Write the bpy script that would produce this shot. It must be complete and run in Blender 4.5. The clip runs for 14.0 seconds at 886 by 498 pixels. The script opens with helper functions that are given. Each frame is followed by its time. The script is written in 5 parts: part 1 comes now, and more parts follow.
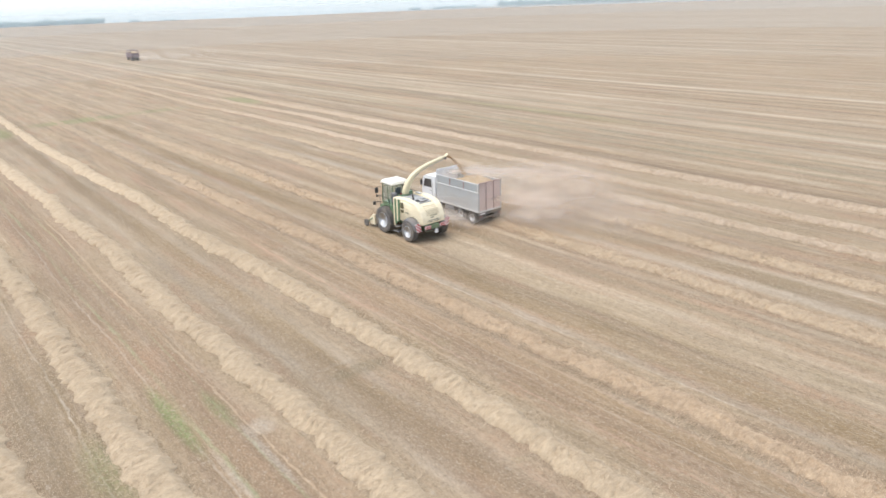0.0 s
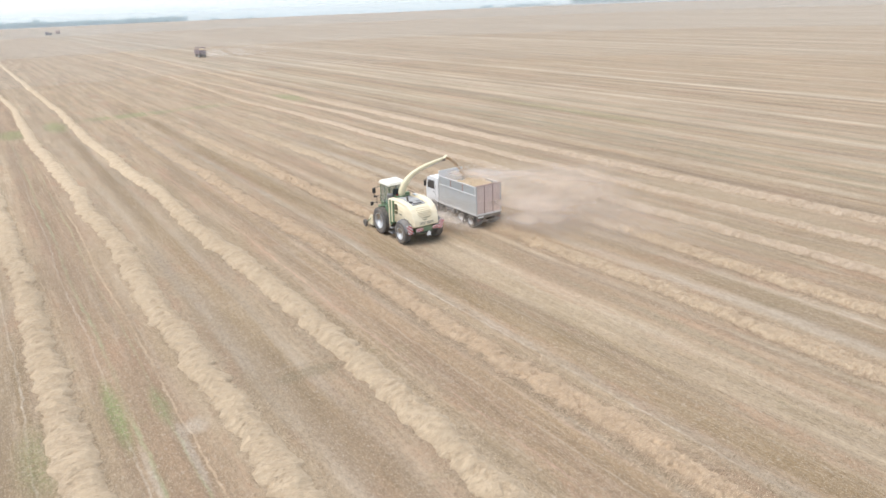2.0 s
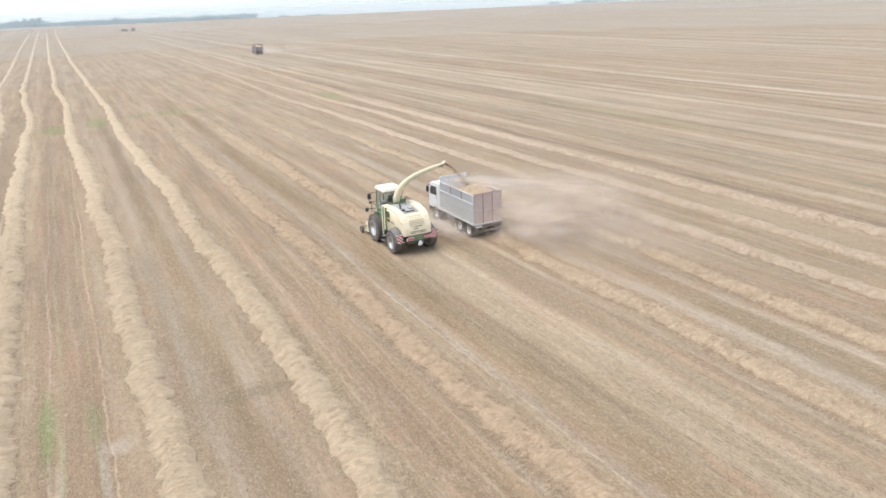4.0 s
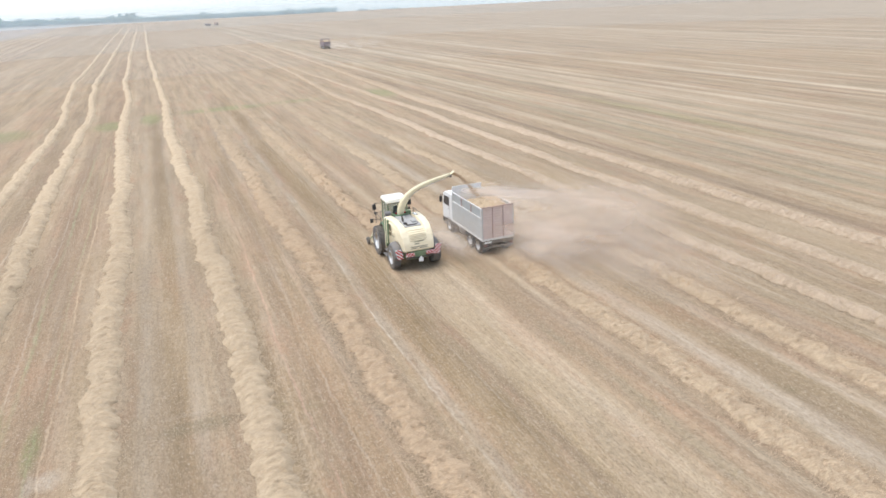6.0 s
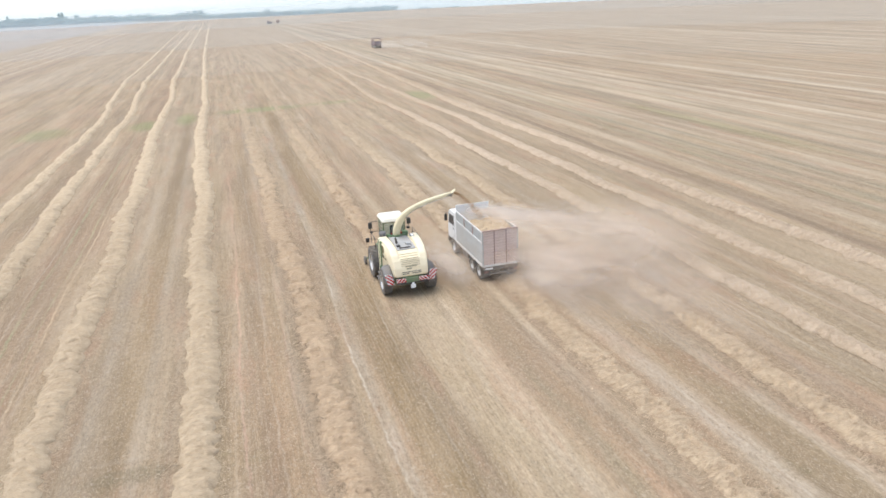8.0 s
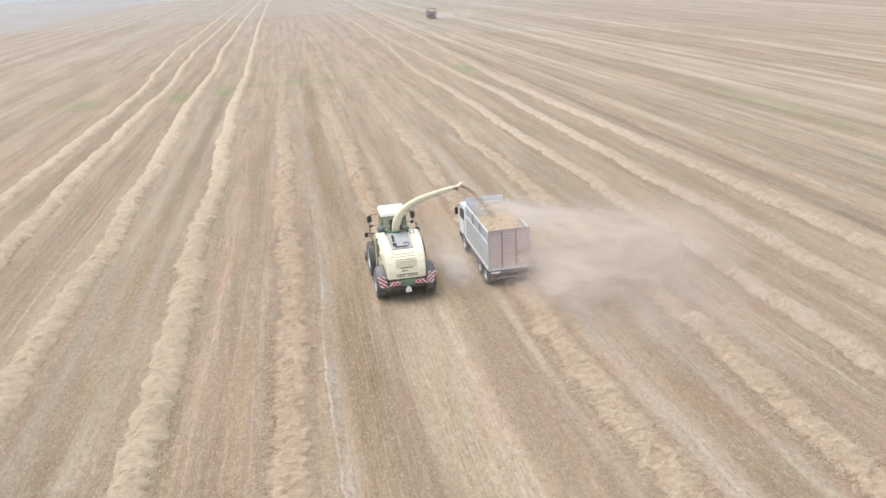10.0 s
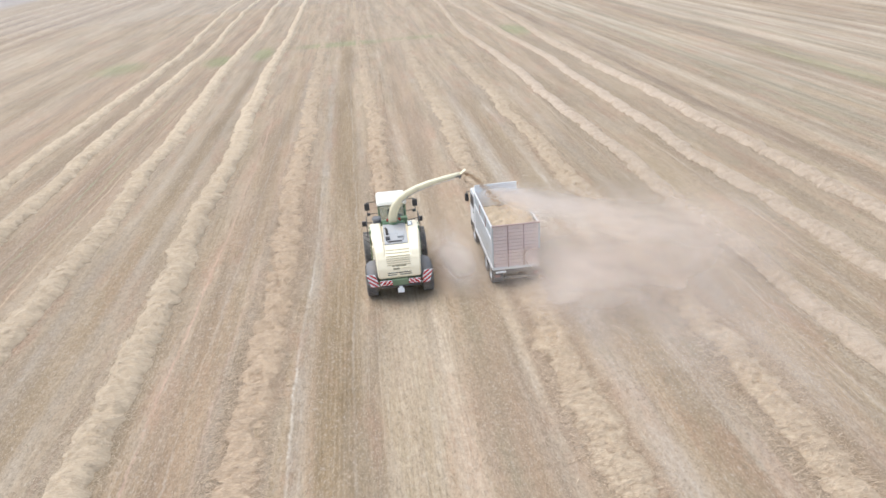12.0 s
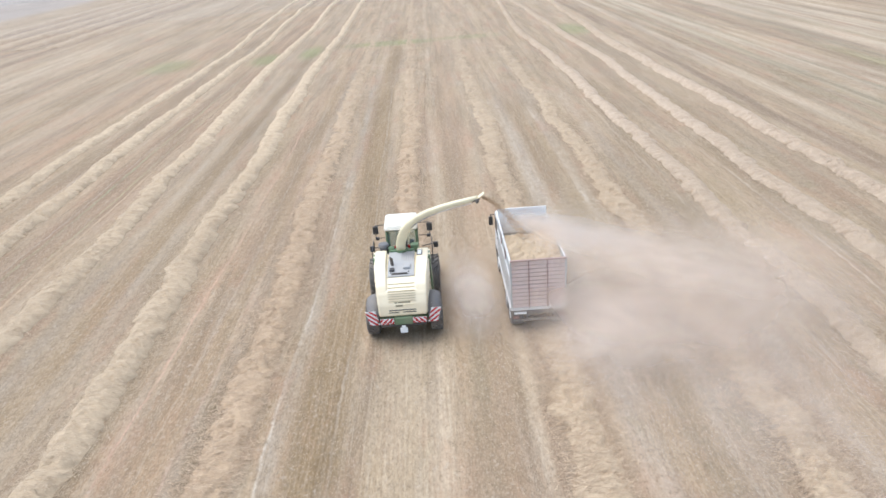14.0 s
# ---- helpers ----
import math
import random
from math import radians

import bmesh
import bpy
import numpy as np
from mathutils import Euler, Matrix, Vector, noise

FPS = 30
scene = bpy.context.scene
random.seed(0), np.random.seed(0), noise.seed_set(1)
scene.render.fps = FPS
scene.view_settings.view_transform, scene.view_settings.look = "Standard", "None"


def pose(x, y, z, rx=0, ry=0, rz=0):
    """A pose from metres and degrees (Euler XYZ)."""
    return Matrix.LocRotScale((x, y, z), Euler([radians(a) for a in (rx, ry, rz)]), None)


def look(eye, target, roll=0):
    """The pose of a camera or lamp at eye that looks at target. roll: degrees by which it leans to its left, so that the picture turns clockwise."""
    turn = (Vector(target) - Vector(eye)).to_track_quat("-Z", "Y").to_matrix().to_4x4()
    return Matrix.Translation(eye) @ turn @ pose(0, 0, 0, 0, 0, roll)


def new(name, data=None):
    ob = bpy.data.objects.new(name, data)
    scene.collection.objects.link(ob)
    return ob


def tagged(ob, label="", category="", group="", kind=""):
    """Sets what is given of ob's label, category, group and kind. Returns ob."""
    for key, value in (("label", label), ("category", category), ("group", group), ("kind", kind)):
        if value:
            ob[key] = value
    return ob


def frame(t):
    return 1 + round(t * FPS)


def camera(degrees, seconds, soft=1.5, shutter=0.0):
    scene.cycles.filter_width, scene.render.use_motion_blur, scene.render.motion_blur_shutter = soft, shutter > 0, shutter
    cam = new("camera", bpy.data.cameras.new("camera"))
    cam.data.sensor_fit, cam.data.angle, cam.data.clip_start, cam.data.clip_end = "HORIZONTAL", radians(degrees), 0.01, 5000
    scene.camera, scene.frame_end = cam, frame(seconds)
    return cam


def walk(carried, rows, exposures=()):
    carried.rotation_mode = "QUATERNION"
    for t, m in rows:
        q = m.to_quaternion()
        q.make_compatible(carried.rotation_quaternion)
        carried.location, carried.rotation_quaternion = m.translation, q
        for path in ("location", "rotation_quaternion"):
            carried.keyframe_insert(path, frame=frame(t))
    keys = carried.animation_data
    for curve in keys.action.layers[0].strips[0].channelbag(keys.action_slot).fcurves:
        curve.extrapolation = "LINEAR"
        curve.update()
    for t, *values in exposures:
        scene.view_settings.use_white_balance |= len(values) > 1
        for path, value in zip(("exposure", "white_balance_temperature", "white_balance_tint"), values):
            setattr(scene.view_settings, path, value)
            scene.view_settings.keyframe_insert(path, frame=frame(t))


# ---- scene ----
from math import cos, sin, pi, sqrt

# Metres; the harvester's rear axle stands over the origin, y is its driving direction, x its right.
cam = camera(64.1, 14.0, soft=1.6)
PATH = [  # seconds, x, y, z, heading from y towards x, tilt down, lean
    (0.0, -31.67, -42.22, 17.61, 38.34, 19.50, -2.11),
    (0.5, -30.29, -43.01, 17.58, 36.68, 19.51, -2.28),
    (1.0, -29.01, -43.75, 17.55, 35.14, 19.49, -2.39),
    (1.5, -27.66, -44.50, 17.56, 33.62, 19.49, -2.42),
    (2.0, -26.51, -44.92, 17.53, 32.52, 19.47, -2.29),
    (2.5, -25.35, -45.24, 17.48, 31.56, 19.47, -2.14),
    (3.0, -23.93, -45.35, 17.33, 30.46, 19.39, -2.12),
    (5.5, -15.94, -44.39, 17.62, 22.06, 19.79, -3.04),
    (6.0, -14.59, -43.93, 17.60, 20.87, 19.75, -2.99),
    (6.5, -13.27, -43.38, 17.59, 19.70, 19.69, -2.87),
    (7.0, -11.94, -42.71, 17.63, 18.53, 19.69, -2.90),
    (7.5, -10.68, -41.98, 17.70, 17.31, 19.69, -2.88),
    (8.0, -9.48, -41.28, 17.76, 16.12, 19.65, -2.84),
    (10.5, -3.79, -36.37, 17.46, 9.61, 22.45, -2.98),
    (11.0, -2.66, -35.45, 17.44, 8.15, 23.32, -3.25),
    (11.5, -1.66, -34.36, 17.47, 6.73, 24.14, -3.57),
    (12.0, -0.76, -33.27, 17.48, 5.39, 24.62, -3.87),
    (12.5, 0.10, -32.02, 17.32, 3.98, 24.75, -4.07),
    (13.0, 0.85, -30.77, 17.07, 2.57, 24.60, -4.10),
    (13.5, 1.50, -29.62, 17.02, 1.22, 24.56, -4.17),
    (14.0, 1.95, -28.52, 16.91, 0.03, 24.46, -4.26),
]


def aim(x, y, z, heading, tilt, lean):
    h, d = radians(heading), radians(tilt)
    return look((x, y, z), (x + sin(h) * cos(d), y + cos(h) * cos(d), z - sin(d)), lean)


walk(cam, [(r[0], aim(*r[1:])) for r in PATH], exposures=[(0.0, 1.675, 6480, 10), (8.0, 1.66, 6440, 10), (11.0, 1.69, 6180, 10), (14.0, 1.72, 6050, 10)])

# ---- light: bright hazy overcast, a veiled sun on the left ----
SUN_HEIGHT, SUN_TURN = radians(68), radians(-70)
world = bpy.data.worlds.new("sky")
scene.world = world
world.use_nodes = True
sky = world.node_tree.nodes.new("ShaderNodeTexSky")
sky.sky_type, sky.sun_disc = "NISHITA", False
sky.sun_elevation, sky.sun_rotation = SUN_HEIGHT, SUN_TURN
sky.air_density, sky.dust_density, sky.ozone_density, sky.altitude = 1.0, 0.4, 1.5, 0
background = world.node_tree.nodes["Background"]
background.inputs[1].default_value = 0.0715
veil = world.node_tree.nodes.new("ShaderNodeHueSaturation")  # cloud veil: the same sky, nearly without colour
veil.inputs["Saturation"].default_value = 0.45
world.node_tree.links.new(sky.outputs[0], veil.inputs["Color"])
cool = world.node_tree.nodes.new("ShaderNodeMix")
cool.data_type, cool.blend_type = "RGBA", "MULTIPLY"
cool.inputs[0].default_value, cool.inputs[7].default_value = 1.0, (0.90, 0.97, 1.03, 1)
world.node_tree.links.new(veil.outputs[0], cool.inputs[6])
heights = world.node_tree.nodes.new("ShaderNodeSeparateXYZ")
world.node_tree.links.new(world.node_tree.nodes.new("ShaderNodeTexCoord").outputs["Generated"], heights.inputs[0])
cloud = world.node_tree.nodes.new("ShaderNodeMapRange")  # an overcast sky is brightest overhead
cloud.data_type, cloud.interpolation_type = "FLOAT_VECTOR", "SMOOTHSTEP"
world.node_tree.links.new(heights.outputs[2], cloud.inputs[6])
cloud.inputs[7].default_value, cloud.inputs[8].default_value = (0, 0, 0), (0.55, 0.55, 0.55)
cloud.inputs[9].default_value, cloud.inputs[10].default_value = (0.92, 0.95, 1.02), (1.18, 1.16, 1.14)
layer = world.node_tree.nodes.new("ShaderNodeMix")
layer.data_type, layer.blend_type = "RGBA", "MULTIPLY"
layer.inputs[0].default_value = 1.0
world.node_tree.links.new(cool.outputs[2], layer.inputs[6])
world.node_tree.links.new(cloud.outputs[1], layer.inputs[7])
world.node_tree.links.new(layer.outputs[2], background.inputs[0])
sun = bpy.data.lights.new("sun", "SUN")
sun.energy, sun.angle, sun.color = 1.1, radians(60), (1.0, 0.95, 0.88)
sun_ob = new("sun", sun)
sun_ob.matrix_world = look((sin(SUN_TURN) * cos(SUN_HEIGHT) * 50, cos(SUN_TURN) * cos(SUN_HEIGHT) * 50, sin(SUN_HEIGHT) * 50), (0, 0, 0))

# ---- materials ----
class Nodes:
    """A small writer of node trees."""

    def __init__(self, name, rough=0.8, metal=0.0):
        self.mat = bpy.data.materials.new(name)
        self.mat.use_nodes = True
        self.t = self.mat.node_tree
        self.b = self.t.nodes["Principled BSDF"]
        self.b.inputs["Roughness"].default_value = rough
        self.b.inputs["Metallic"].default_value = metal
        self.pos = self.t.nodes.new("ShaderNodeTexCoord").outputs["Object"]

    def put(self, socket, value):
        if isinstance(value, bpy.types.NodeSocket):
            self.t.links.new(value, socket)
        else:
            socket.default_value = (*value, 1) if isinstance(value, tuple) and len(value) == 3 and socket.type == "RGBA" else value

    def scaled(self, sx, sy, sz, shift=(0, 0, 0)):
        n = self.t.nodes.new("ShaderNodeMapping")
        self.put(n.inputs["Vector"], self.pos)
        n.inputs["Scale"].default_value = (sx, sy, sz)
        n.inputs["Location"].default_value = shift
        return n.outputs[0]

    def noise(self, vec, scale=1.0, detail=4.0, rough=0.55):
        n = self.t.nodes.new("ShaderNodeTexNoise")
        self.put(n.inputs["Vector"], vec)
        n.inputs["Scale"].default_value, n.inputs["Detail"].default_value, n.inputs["Roughness"].default_value = scale, detail, rough
        return n.outputs["Fac"]

    def math(self, op, a, b=0.0, c=0.0):
        n = self.t.nodes.new("ShaderNodeMath")
        n.operation = op
        for k, v in enumerate((a, b, c)):
            self.put(n.inputs[k], v)
        return n.outputs[0]

    def span(self, v, a, b, lo=0.0, hi=1.0):
        n = self.t.nodes.new("ShaderNodeMapRange")
        n.interpolation_type = "SMOOTHSTEP"
        for k, u in zip(("Value", "From Min", "From Max", "To Min", "To Max"), (v, a, b, lo, hi)):
            self.put(n.inputs[k], u)
        return n.outputs["Result"]

    def mix(self, fac, a, b, kind="MIX"):
        n = self.t.nodes.new("ShaderNodeMix")
        n.data_type, n.blend_type = "RGBA", kind
        self.put(n.inputs[0], fac), self.put(n.inputs[6], a), self.put(n.inputs[7], b)
        return n.outputs[2]

    def axis(self, k):
        n = self.t.nodes.new("ShaderNodeSeparateXYZ")
        self.put(n.inputs[0], self.pos)
        return n.outputs[k]

    def bump(self, height, distance=0.02, strength=0.6):
        n = self.t.nodes.new("ShaderNodeBump")
        self.put(n.inputs["Height"], height)
        n.inputs["Distance"].default_value, n.inputs["Strength"].default_value = distance, strength
        self.put(self.b.inputs["Normal"], n.outputs[0])

    def done(self, colour):
        self.put(self.b.inputs["Base Color"], colour)
        return self.mat


def paint(name, colour, dust=0.25, rough=0.45, metal=0.0, dirt=(0.42, 0.33, 0.23)):
    """Painted sheet with field dust on it."""
    m = Nodes(name, rough, metal)
    film = m.span(m.noise(m.pos, 1.3, 5.0, 0.65), 0.35, 0.75)
    spots = m.noise(m.pos, 14.0, 3.0, 0.6)
    fac = m.math("MULTIPLY", m.math("ADD", m.math("MULTIPLY", film, 0.8), m.math("MULTIPLY", spots, 0.35)), dust)
    m.put(m.b.inputs["Roughness"], m.span(fac, 0.0, 0.6, rough, 0.85))
    m.bump(spots, 0.004, 0.25)
    return m.done(m.mix(fac, colour, dirt))


def plain(name, colour, rough=0.6, metal=0.0, vary=0.15):
    m = Nodes(name, rough, metal)
    n = m.noise(m.pos, 6.0, 4.0)
    return m.done(m.mix(m.math("MULTIPLY", n, vary), colour, tuple(0.55 * c for c in colour)))


CREAM = paint("cream_paint", (0.84, 0.73, 0.515), 0.15, 0.4)
CREAM_OLD = paint("cream_spout_paint", (0.74, 0.65, 0.43), 0.3, 0.5)
ROOF_WHITE = paint("white_roof_paint", (0.85, 0.80, 0.68), 0.08, 0.35)
GREEN = paint("green_paint", (0.085, 0.175, 0.085), 0.35, 0.45)
GREY_DECK = paint("grey_screen", (0.38, 0.378, 0.37), 0.25, 0.5)
FENDER = paint("grey_plastic", (0.125, 0.128, 0.137), 0.32, 0.65)
BLACK = paint("black_plastic", (0.03, 0.03, 0.033), 0.22, 0.55)
RUBBER = paint("dusty_rubber", (0.085, 0.084, 0.085), 0.42, 0.85)
RIM = paint("silver_rim", (0.66, 0.67, 0.68), 0.2, 0.4, 0.2)
STEEL = paint("dull_steel", (0.30, 0.30, 0.31), 0.3, 0.45, 0.7)
RED = plain("red_reflector", (0.55, 0.035, 0.04), 0.35)
WHITE = plain("white_reflector", (0.78, 0.78, 0.76), 0.35)
LAMP_RED = plain("red_lamp", (0.40, 0.02, 0.02), 0.2)
DULL_LAMP = paint("dusty_lamp", (0.22, 0.10, 0.095), 0.55, 0.6)
VENT = plain("olive_vent_mesh", (0.17, 0.15, 0.085), 0.7)
DARK_SLOT = plain("dark_louvre", (0.46, 0.37, 0.215), 0.7)
MARK = plain("dark_lettering", (0.34, 0.30, 0.20), 0.6)
TRUCK_WHITE = paint("white_truck_paint", (0.78, 0.775, 0.765), 0.18, 0.4)
TRUCK_GREY = paint("grey_bed_paint", (0.47, 0.472, 0.46), 0.25, 0.5)
TRUCK_BOARD = paint("dark_grey_board_paint", (0.385, 0.395, 0.39), 0.25, 0.55)
TRUCK_RAIL = paint("pale_bed_rail", (0.63, 0.62, 0.60), 0.2, 0.5)
BOARD = paint("dusty_pink_board", (0.66, 0.53, 0.485), 0.35, 0.75)
BACKING = paint("rusty_pink_sheet", (0.47, 0.35, 0.315), 0.35, 0.75)
RUST = paint("rusty_post", (0.36, 0.245, 0.22), 0.35, 0.75)
CHASSIS = paint("dark_chassis", (0.11, 0.108, 0.105), 0.6, 0.7)
PALE_SHEET = paint("pale_blue_sheet", (0.86, 0.86, 0.85), 0.06, 0.5)
RED_BODY = paint("faded_red_paint", (0.42, 0.25, 0.20), 0.35, 0.7)
MAROON = paint("maroon_trailer_paint", (0.235, 0.185, 0.20), 0.25, 0.7)


def make_glass():
    m = Nodes("cab_glass", 0.03)
    m.b.inputs["Transmission Weight"].default_value = 0.96
    m.b.inputs["IOR"].default_value = 1.12
    return m.done((0.72, 0.78, 0.76))


GLASS = make_glass()


def straw(name, pale, deep, grain=14.0, thin=0.0, reach=(4.0, 70.0)):
    """Cut straw combed across the row into folded tufts, paler on the bump's ridges; thin fades it with distance."""
    m = Nodes(name, 0.9)
    warp = m.noise(m.pos, 0.9, 3.0)
    fibre = m.noise(m.scaled(grain * 0.22, grain * 1.1, grain * 0.6), 1.0, 6.0, 0.7)
    clump = m.noise(m.scaled(1.1, 2.6, 2.0), 1.0, 5.0, 0.6)
    tuft_shade = m.noise(m.scaled(2.2, 5.5, 4.0, (3.0, 1.0, 0.0)), 1.0, 4.0, 0.65)
    fine = m.noise(m.scaled(7.0, 20.0, 12.0), 1.0, 4.0, 0.75)
    f = m.math("ADD", m.math("MULTIPLY", fibre, 0.55), m.math("MULTIPLY", clump, 0.45))
    c = m.mix(m.span(f, 0.36, 0.60), deep, pale)
    c = m.mix(m.span(warp, 0.4, 0.7, 0.0, 0.25), c, tuple(0.88 * v for v in deep))
    c = m.mix(m.span(fine, 0.51, 0.64, 0.0, 0.22), c, tuple(min(1, 1.16 * v) for v in pale))
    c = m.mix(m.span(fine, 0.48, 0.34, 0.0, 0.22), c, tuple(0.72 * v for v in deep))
    # Shade between tufts is put into the colour as scattered dark spots.
    c = m.mix(m.span(tuft_shade, 0.37, 0.27, 0.0, 0.65), c, tuple(0.52 * v for v in deep))
    if thin:  # row colour fades towards field colour with distance, painted in place of haze
        far_fade = m.math("MULTIPLY", m.span(m.axis(1), reach[0], reach[1], 0.06, thin), m.span(m.noise(m.scaled(0.8, 0.3, 1), 1.0, 4.0), 0.3, 0.6, 0.6, 1.1))
        c = m.mix(far_fade, c, (0.330, 0.245, 0.156))
    m.bump(m.math("ADD", m.math("MULTIPLY", fibre, 0.5), m.math("MULTIPLY", clump, 0.7)), 0.10, 0.65)
    return m.done(c)


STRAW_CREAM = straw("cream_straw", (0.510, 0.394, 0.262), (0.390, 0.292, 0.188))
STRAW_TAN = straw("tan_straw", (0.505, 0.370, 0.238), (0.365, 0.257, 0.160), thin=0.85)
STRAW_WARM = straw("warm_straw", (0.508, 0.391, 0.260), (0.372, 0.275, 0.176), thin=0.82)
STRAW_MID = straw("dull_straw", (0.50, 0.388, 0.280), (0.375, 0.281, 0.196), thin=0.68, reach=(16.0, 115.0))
CHAFF = straw("chopped_straw", (0.50, 0.38, 0.25), (0.38, 0.28, 0.17), 16.0)


def field_material():
    """Stubble field: drilling rows, wheel lines, chaff strips, weeds."""
    m = Nodes("stubble_field", 0.95)
    x, y = m.axis(0), m.axis(1)
    sway = m.math("MULTIPLY", m.math("SUBTRACT", m.noise(m.scaled(0.02, 0.035, 1), 1.0, 2.0), 0.5), 1.6)
    edge = m.math("MULTIPLY", m.math("SUBTRACT", m.noise(m.scaled(0.8, 0.8, 1), 1.0, 4.0, 0.6), 0.5), 0.4)
    xs = m.math("ADD", x, m.math("ADD", sway, edge))
    band = m.noise(m.scaled(0.55, 0.006, 1), 1.0, 4.0, 0.6)
    wide = m.noise(m.scaled(0.09, 0.0018, 1, (3.1, 0, 0)), 1.0, 3.0, 0.55)
    streak = m.noise(m.scaled(2.1, 0.09, 1, (7.7, 0, 0)), 1.0, 4.0, 0.65)
    rows = m.noise(m.scaled(6.5, 0.5, 1), 1.0, 3.0, 0.65)
    patch = m.noise(m.scaled(0.22, 0.10, 1), 1.0, 5.0, 0.6)
    grain = m.noise(m.scaled(6.5, 5.0, 1), 1.0, 6.0, 0.8)
    speck = m.noise(m.scaled(14.0, 5.5, 1), 1.0, 5.0, 0.85)
    mottle = m.noise(m.scaled(2.8, 0.75, 1, (4.0, 9.0, 0)), 1.0, 5.0, 0.7)
    lane = m.noise(m.scaled(0.95, 0.016, 1, (6.3, 1.0, 0)), 1.0, 3.0, 0.6)
    greyed = m.noise(m.scaled(1.25, 0.06, 1, (2.9, 4.0, 0)), 1.0, 4.0, 0.65)
    wisp = m.noise(m.scaled(3.6, 0.30, 1, (5.1, 2.0, 0)), 1.0, 4.0, 0.7)
    blot = m.noise(m.scaled(1.5, 0.62, 1, (1.3, 7.0, 0)), 1.0, 4.0, 0.62)
    shade = m.noise(m.scaled(0.16, 0.04, 1, (8.0, 2.0, 0)), 1.0, 3.0, 0.6)
    tint = m.noise(m.scaled(0.5, 0.11, 1, (1.7, 5.0, 0)), 1.0, 4.0, 0.65)
    drill = m.math("SINE", m.math("ADD", m.math("MULTIPLY", x, 34.0), m.math("MULTIPLY", m.noise(m.scaled(0.5, 0.12, 1), 1.0, 3.0), 9.0)))
    rows = m.math("ADD", rows, m.math("MULTIPLY", drill, m.span(m.math("ABSOLUTE", m.math("ADD", x, 1.15)), 2.7, 3.3, 0.085, 0.02)))
    f = m.math("ADD", m.math("ADD", m.math("MULTIPLY", band, 0.30), m.math("MULTIPLY", streak, 0.28)), m.math("ADD", m.math("MULTIPLY", rows, 0.20), m.math("MULTIPLY", grain, 0.22)))
    c = m.mix(m.span(f, 0.37, 0.63), (0.176, 0.110, 0.056), (0.425, 0.313, 0.195))
    c = m.mix(m.span(mottle, 0.50, 0.64, 0.0, 0.45), c, (0.43, 0.345, 0.240))
    c = m.mix(m.span(mottle, 0.49, 0.35, 0.0, 0.42), c, (0.200, 0.150, 0.090))
    c = m.mix(m.span(lane, 0.50, 0.62, 0.0, 0.62), c, (0.270, 0.193, 0.106))
    c = m.mix(m.span(lane, 0.48, 0.37, 0.0, 0.58), c, (0.315, 0.210, 0.128))
    c = m.mix(m.span(greyed, 0.52, 0.65, 0.0, 0.40), c, (0.375, 0.312, 0.242))
    c = m.mix(m.span(blot, 0.51, 0.64, 0.0, 0.42), c, (0.240, 0.172, 0.096))
    c = m.mix(m.span(blot, 0.48, 0.34, 0.0, 0.35), c, (0.395, 0.292, 0.196))
    line = m.noise(m.scaled(8.0, 0.11, 1, (2.7, 5.0, 0)), 1.0, 3.0, 0.7)
    c = m.mix(m.span(line, 0.55, 0.65, 0.0, 0.42), c, (0.47, 0.38, 0.272))
    c = m.mix(m.span(line, 0.44, 0.34, 0.0, 0.44), c, (0.185, 0.132, 0.078))
    c = m.mix(m.span(wisp, 0.55, 0.66, 0.0, 0.45), c, (0.46, 0.37, 0.262))
    c = m.mix(m.span(shade, 0.54, 0.66, 0.0, 0.40), c, (0.31, 0.205, 0.135))
    c = m.mix(m.span(shade, 0.46, 0.36, 0.0, 0.40), c, (0.275, 0.202, 0.125))
    c = m.mix(m.span(patch, 0.42, 0.72, 0.0, 0.4), c, (0.34, 0.274, 0.200))
    c = m.mix(m.span(wide, 0.38, 0.66, 0.0, 0.40), c, (0.40, 0.316, 0.222))
    c = m.mix(m.span(tint, 0.52, 0.66, 0.0, 0.45), c, (0.255, 0.188, 0.107))
    c = m.mix(m.span(tint, 0.48, 0.34, 0.0, 0.60), c, (0.345, 0.215, 0.135))

    broken = m.span(m.noise(m.scaled(0.4, 0.16, 1, (0, 3, 0)), 1.0, 4.0, 0.7), 0.42, 0.60, 0.4, 1.0)

    fade = m.span(m.noise(m.scaled(0.25, 0.06, 1, (5, 8, 0)), 1.0, 4.0, 0.65), 0.36, 0.54, 0.6, 1.2)

    def strip(c, centre, half, soft, colour, amount, y0=None, y1=None):
        d = m.math("ABSOLUTE", m.math("SUBTRACT", xs, centre))
        s = m.span(d, half - soft, half + soft, 1.0, 0.0)
        s = m.math("MULTIPLY", s, m.span(m.math("ADD", m.math("MULTIPLY", grain, 0.5), m.math("MULTIPLY", rows, 0.5)), 0.32, 0.62, 0.25, 1.0))
        s = m.math("MULTIPLY", s, fade)
        if half < 0.42:
            s = m.math("MULTIPLY", s, broken)
        if y1 is not None:
            s = m.math("MULTIPLY", s, m.span(y, y1 * 0.6 - 3 if y1 > 50 else y1 - 3, y1 + 3, 1.0, 0.0))
        if y0 is not None:
            s = m.math("MULTIPLY", s, m.span(y, y0 - 6, y0 + 6))
        return m.mix(m.math("MULTIPLY", s, amount), c, colour)

    dark, olive, pale, ash = (0.195, 0.130, 0.082), (0.205, 0.136, 0.066), (0.46, 0.375, 0.275), (0.43, 0.365, 0.288)
